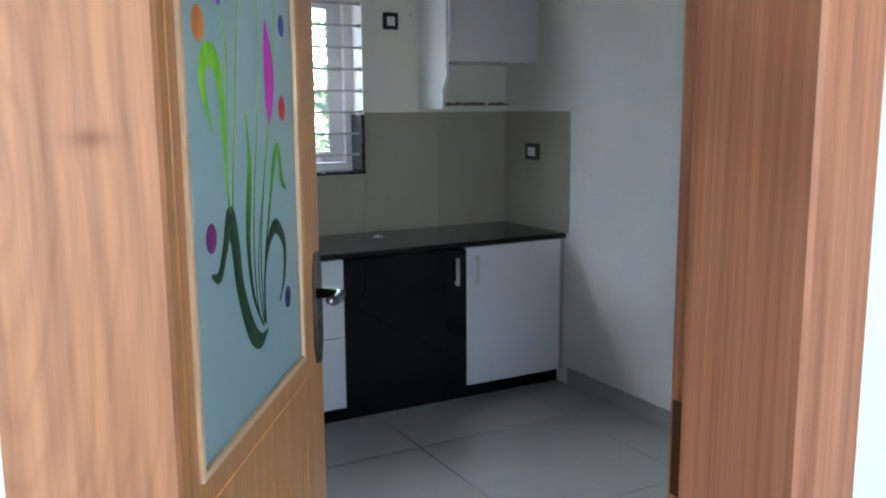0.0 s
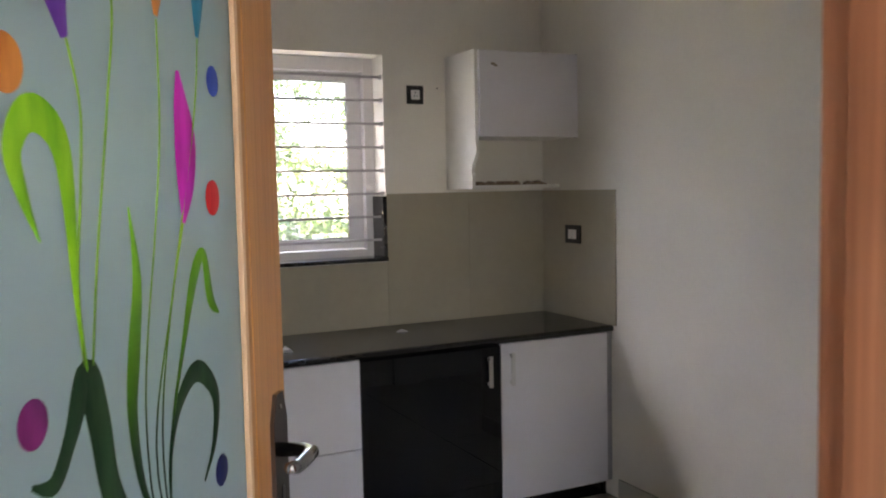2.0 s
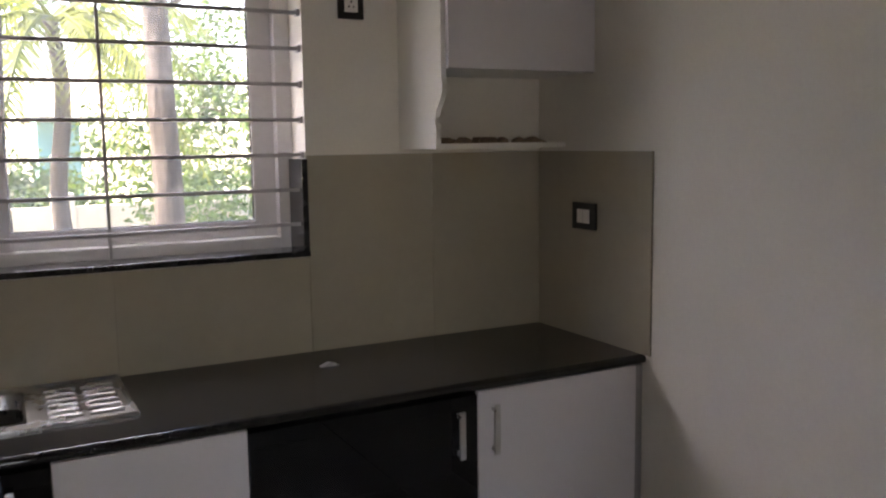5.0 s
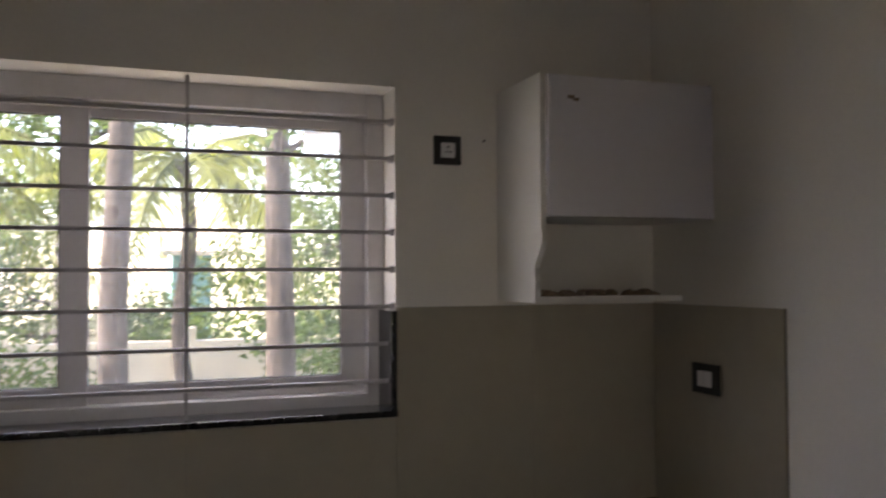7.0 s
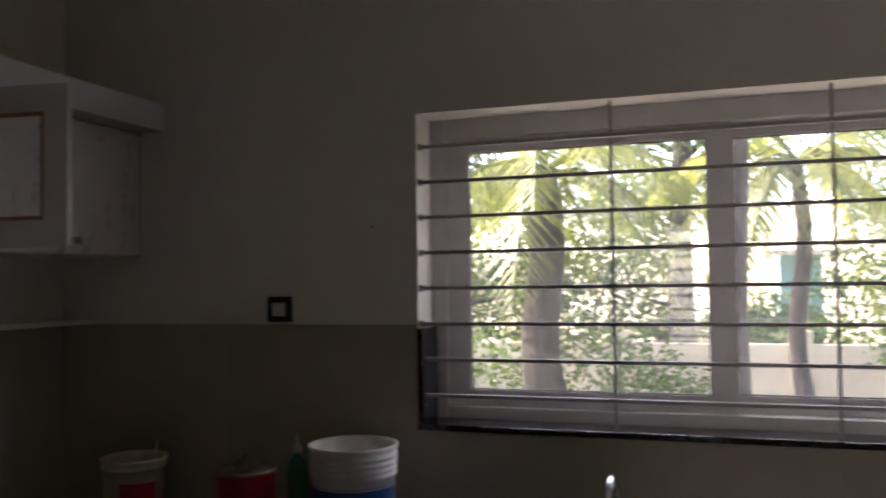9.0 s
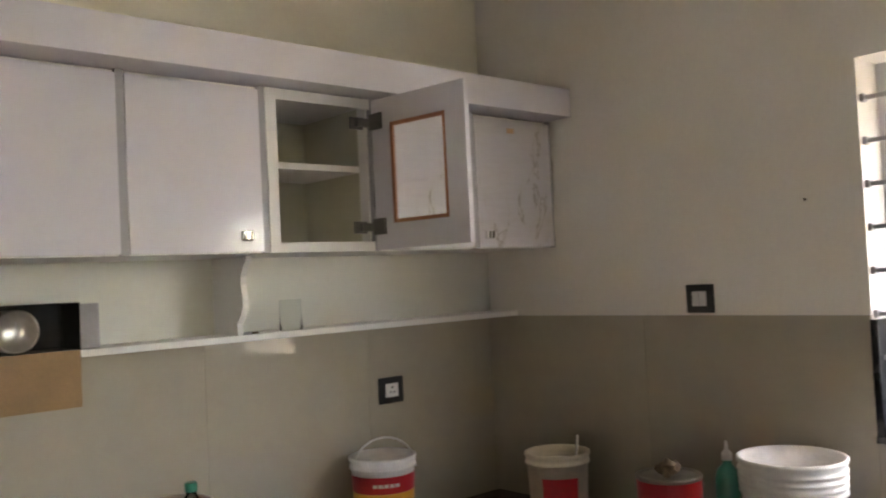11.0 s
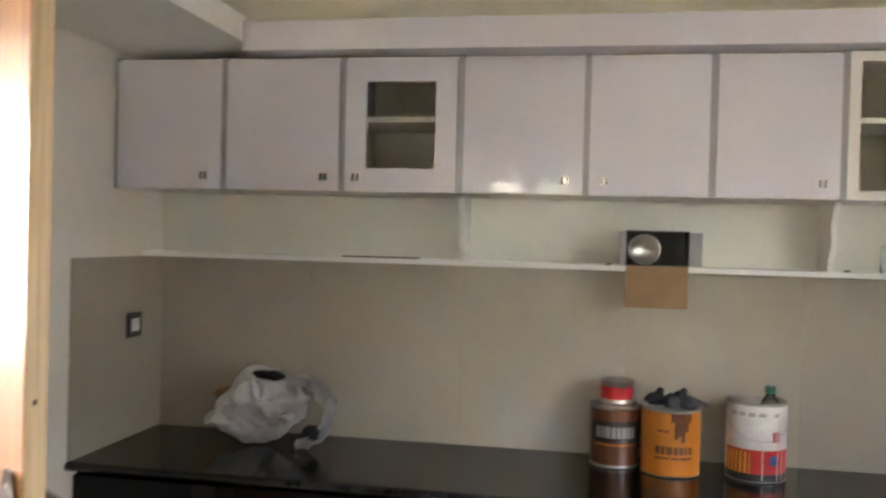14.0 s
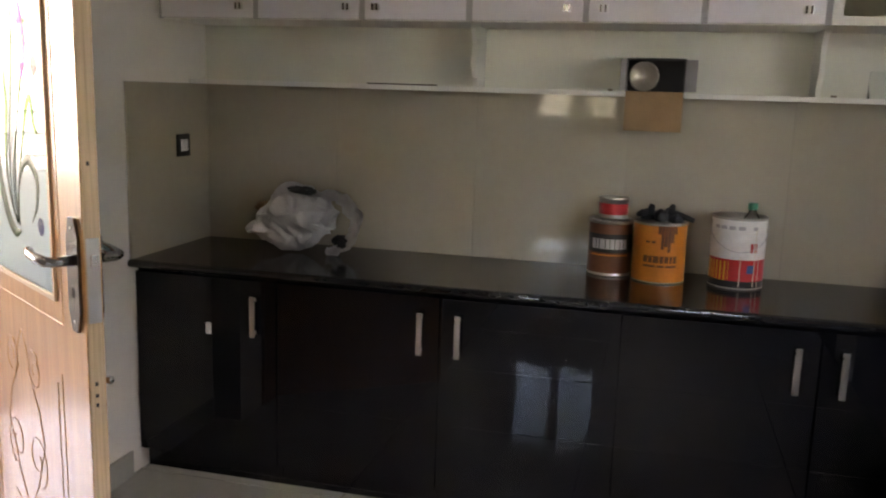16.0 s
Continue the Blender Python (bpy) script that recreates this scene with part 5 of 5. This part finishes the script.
_b.inputs["Roughness"].default_value = 0.95
bump(_nt, _b, _n.outputs[0], 0.8, 0.04)
def leaf_mat(name, c, tr=0.5):
    m, nt, b = nodes_of(name)
    n = tex(nt, "ShaderNodeTexNoise", 1.3, Detail=4.0)
    r = ramp(nt, n.outputs[0], [(0.3, shade(c, 0.55)), (0.55, c), (0.75, (c[0] * 1.9, c[1] * 1.5, c[2] * 1.1))])
    gi = nt.nodes.new("ShaderNodeNewGeometry")
    rr = ramp(nt, gi.outputs["Random Per Island"], [(0.0, (0.55, 0.6, 0.55)), (1.0, (1, 1, 1))])
    col = mix(nt, r.outputs[0], rr.outputs[0], 1.0)
    nt.links.new(col, b.inputs["Base Color"])
    b.inputs["Roughness"].default_value = 0.45
    t = nt.nodes.new("ShaderNodeBsdfTranslucent")
    nt.links.new(col, t.inputs[0])
    ms = nt.nodes.new("ShaderNodeMixShader")
    ms.inputs[0].default_value = tr
    nt.links.new(b.outputs[0], ms.inputs[1])
    nt.links.new(t.outputs[0], ms.inputs[2])
    nt.links.new(ms.outputs[0], nt.nodes["Material Output"].inputs[0])
    return m
LEAFG = leaf_mat("green_foliage", (0.115, 0.185, 0.045))
LEAFY = leaf_mat("yellow_green_fronds", (0.22, 0.26, 0.05), 0.6)
CONC = surface("pale_compound_wall", (0.52, 0.46, 0.36), 0.85, var=0.15, scale=2, relief=0.2)
TEAL = surface("teal_painted_sheet", (0.12, 0.26, 0.27), 0.6, var=0.1)
GZ = -0.45
rng = random.Random(7)
structure("ground", boxes((-500, -500, GZ - 0.2, 500, 700, GZ)), GRASS, "dry grassy yard behind the house", "ground")


def leaves(bm, centre, radii, count, size, droop=0.3):
    cx, cy, cz = centre
    for _ in range(count):
        d = Vector((rng.gauss(0, 1), rng.gauss(0, 1), rng.gauss(0, 1))).normalized() * rng.uniform(0.35, 1.0)
        p = Vector((cx + d.x * radii[0], cy + d.y * radii[1], cz + d.z * radii[2]))
        s = size * rng.uniform(0.5, 1.3)
        e = Euler((rng.uniform(-1.2, 1.2), rng.uniform(-1.2, 1.2), rng.uniform(0, 6.3))).to_matrix()
        bm.faces.new([bm.verts.new(p + e @ Vector(c) * s) for c in ((0, -0.5, -droop), (0.28, 0, 0), (0, 0.5, -droop), (-0.28, 0, 0))])


def tree(x, y, h, r, label, lean=0.0, clumps=26, crown=(2.0, 2.0, 1.6), base=0.55, count=120, size=0.13):
    t = thing("tree", pose(x, y, GZ), label, "tree", "trees in the yard")
    pts = [(lean * (i / 8) ** 1.5 + rng.uniform(-0.04, 0.04), rng.uniform(-0.04, 0.04), h * i / 8) for i in range(9)]
    bm = tube(pts, [r * (1.25 - 0.75 * i / 8) for i in range(9)], 10)
    bl = bmesh.new()
    for k in range(clumps):
        a, f = rng.uniform(0, 6.28), rng.uniform(0.25, 1.0)
        z = h * base + (h * (1 - base) + crown[2] * 0.5) * rng.random()
        p = (lean * 0.7 + crown[0] * f * math.cos(a), crown[1] * f * math.sin(a), z)
        if k % 2 == 0:
            tube([(lean * 0.5, 0, min(h * 0.95, z * 0.85)), (p[0] * 0.55, p[1] * 0.55, z * 0.93), p], [r * 0.28, r * 0.15, r * 0.04], 6, bm)
        leaves(bl, p, (0.75, 0.75, 0.5), count, size)
    part("trunk", bm, BARK, t, smooth=True)
    part("crown", bl, LEAFG, t)


def palm(x, y, h, r, n, length, label):
    t = thing("palm_tree", pose(x, y, GZ), label, "palm tree", "palms in the yard")
    part("trunk", tube([(0.05 * math.sin(i), 0, h * i / 10) for i in range(11)], [r * (1.15 - 0.3 * i / 10) for i in range(11)], 10), BARK, t, smooth=True)
    for k in range(n):
        a = 2 * math.pi * k / n + rng.uniform(-0.2, 0.2)
        up = rng.uniform(0.1, 0.9)
        spine = [Vector((math.cos(a), math.sin(a), 0)) * length * s + Vector((0, 0, h + length * (up * s - 1.1 * s * s))) for s in (0, 0.2, 0.4, 0.6, 0.8, 1.0)]
        bm = tube(spine, [0.03, 0.025, 0.02, 0.016, 0.01, 0.005], 5)
        side_v = Vector((-math.sin(a), math.cos(a), 0))
        for i in range(34):
            s = 0.12 + 0.86 * i / 33
            j = min(int(s * 5), 4)
            p = spine[j].lerp(spine[j + 1], s * 5 - j)
            fw = (spine[j + 1] - spine[j]).normalized()
            ll = length * 0.34 * math.sin(math.pi * min(1, s * 0.9 + 0.1))
            for sg in (-1, 1):
                tip = p + side_v * sg * ll * 0.75 + fw * ll * 0.5 + Vector((0, 0, -ll * rng.uniform(0.35, 0.7)))
                w = fw * 0.022
                bm.faces.new([bm.verts.new(q) for q in (p - w, p + w, tip)])
        part("frond", bm, LEAFY, t)


palm(-0.36, 10.5, 3.2, 0.19, 15, 1.9, "coconut palm with yellow-green drooping fronds")
palm(2.05, 11.2, 3.25, 0.085, 14, 1.7, "slender coconut palm with drooping dark fronds")
tree(1.42, 9.0, 7.5, 0.10, "tall slim tree with bare grey trunk", 0.2, 5, (1.6, 1.6, 1.4), 0.8)
tree(2.72, 9.6, 7.0, 0.12, "broad dark tree trunk in the yard", 0.1, 14, (1.3, 1.2, 1.2), 0.42, 110, 0.11)
tree(-2.6, 13.0, 6.5, 0.2, "leafy green tree by the yard wall", 0.0, 34, (2.8, 2.2, 1.6), 0.25)
tree(0.6, 16.0, 6.0, 0.2, "leafy green tree beyond the yard wall", 0.2, 28, (2.6, 2.2, 1.6), 0.22)
tree(6.0, 14.0, 6.0, 0.2, "leafy green tree beyond the yard wall", -0.2, 28, (2.6, 2.2, 1.6), 0.22)
tree(-6.0, 17.0, 8.0, 0.25, "large leafy tree far behind the house", 0.2, 30, (3.4, 2.6, 2.0), 0.25)
tree(10.5, 19.0, 8.0, 0.25, "large leafy tree far behind the house", 0.2, 28, (3.4, 2.6, 2.0), 0.25)
tree(9.4, 1.7, 4.4, 0.09, "young leafy tree beside the house", 0.2, 8, (0.9, 1.0, 0.9), 0.42, 70)
tree(11.5, 3.3, 6.0, 0.16, "leafy green tree beside the house", 0.2, 9, (1.5, 1.6, 1.4), 0.30, 60)
tree(12.5, -0.5, 6.5, 0.16, "leafy green tree beside the house", 0.2, 10, (1.8, 1.4, 1.4), 0.32, 60)
bush_bm = bmesh.new()
for k in range(70):
    bx = rng.uniform(-7, 9)
    if 1.2 < bx < 3.0:
        continue
    leaves(bush_bm, (bx, rng.uniform(10.5, 12.3), GZ + rng.uniform(0.3, 1.5)), (0.7, 0.5, 0.5), 220, 0.10)
tagged(new("shrubs", mesh("shrubs", bush_bm, LEAFG)), "low green shrubs along the yard wall", "shrubs", "", "stuff")
hedge_bm = bmesh.new()
for k in range(230):
    hx = rng.uniform(-9, 12)
    top = 4.6 if hx < 1.2 else 1.5 if hx < 2.9 else 4.2
    leaves(hedge_bm, (hx, rng.uniform(13.4, 17.5), GZ + rng.uniform(0.6, top)), (0.8, 0.6, 0.55), 330, 0.11)
tagged(new("thicket", mesh("thicket", hedge_bm, LEAFG)), "dense green thicket beyond the yard wall", "shrubs", "", "stuff")
fence = thing("compound_wall", pose(0, 12.6, GZ), "pale rendered wall along the yard", "wall")
part("wall", boxes((-14, 0, 0, 18, 0.15, 1.35), bev=0.01), CONC, fence)
for i in range(17):
    part("pillar", boxes((-14 + i * 2, -0.05, 0, -13.75 + i * 2, 0.2, 1.5), bev=0.01), CONC, fence)
hut = thing("neighbouring_house", pose(4.2, 21, GZ), "low neighbouring house with teal sheet wall", "house")
part("wall", boxes((-1.9, 0, 0, -1.1, 3, 2.9)), TEAL, hut)
part("roof", extrude_outline([(-0.4, 2.55), (1.5, 3.6), (3.4, 2.55), (3.4, 2.65), (1.5, 3.75), (-0.4, 2.65)], "x", -2.1, -0.5), CONC, hut)

# ---- tiles (last) ----
def tile_mesh(w, d, t, g):
    bm = boxes((g, g, -t, w - g, d - g, 0), bev=0.0012)
    return mesh("tile", bm, FLOORT)
floor_ob = bpy.data.objects["floor"]
P = 0.845
tm = tile_mesh(P, P, 0.008, 0.003)
for i in range(-7, 5):
    for j in range(-8, 3):
        x, y = 2.135 + i * P, 3.65 + j * P
        if x > XB or (x > HX1 and (y + P < PY0 or y > PY1 + 0.25)) or x + P < HX0 or y > YN or y + P < HY0:
            continue
        t = new("tile", tm)
        t.location = (x, y, 0)
        t.parent = floor_ob
cache = {}
for base, axis, fixed, a, b, z0, z1, step in splash:
    n = max(1, round((b - a) / step))
    w = (b - a) / n
    for k in range(n):
        key = (axis, round(w, 3), round(z1 - z0, 3))
        if key not in cache:
            g, h = 0.0005, z1 - z0
            r = {"x-": (g, -TT, 0, w - g, -0.0021, h), "x+": (g, 0.0021, 0, w - g, TT, h), "y+": (0.0021, g, 0, TT, w - g, h), "y-": (-TT, g, 0, -0.0021, w - g, h)}[axis]
            cache[key] = mesh("tile", boxes(r, bev=0.0005), SPLASH)
        t = new("tile", cache[key])
        t.location = (a + k * w, fixed, z0) if axis[0] == "x" else (fixed, a + k * w, z0)
        t.parent = base
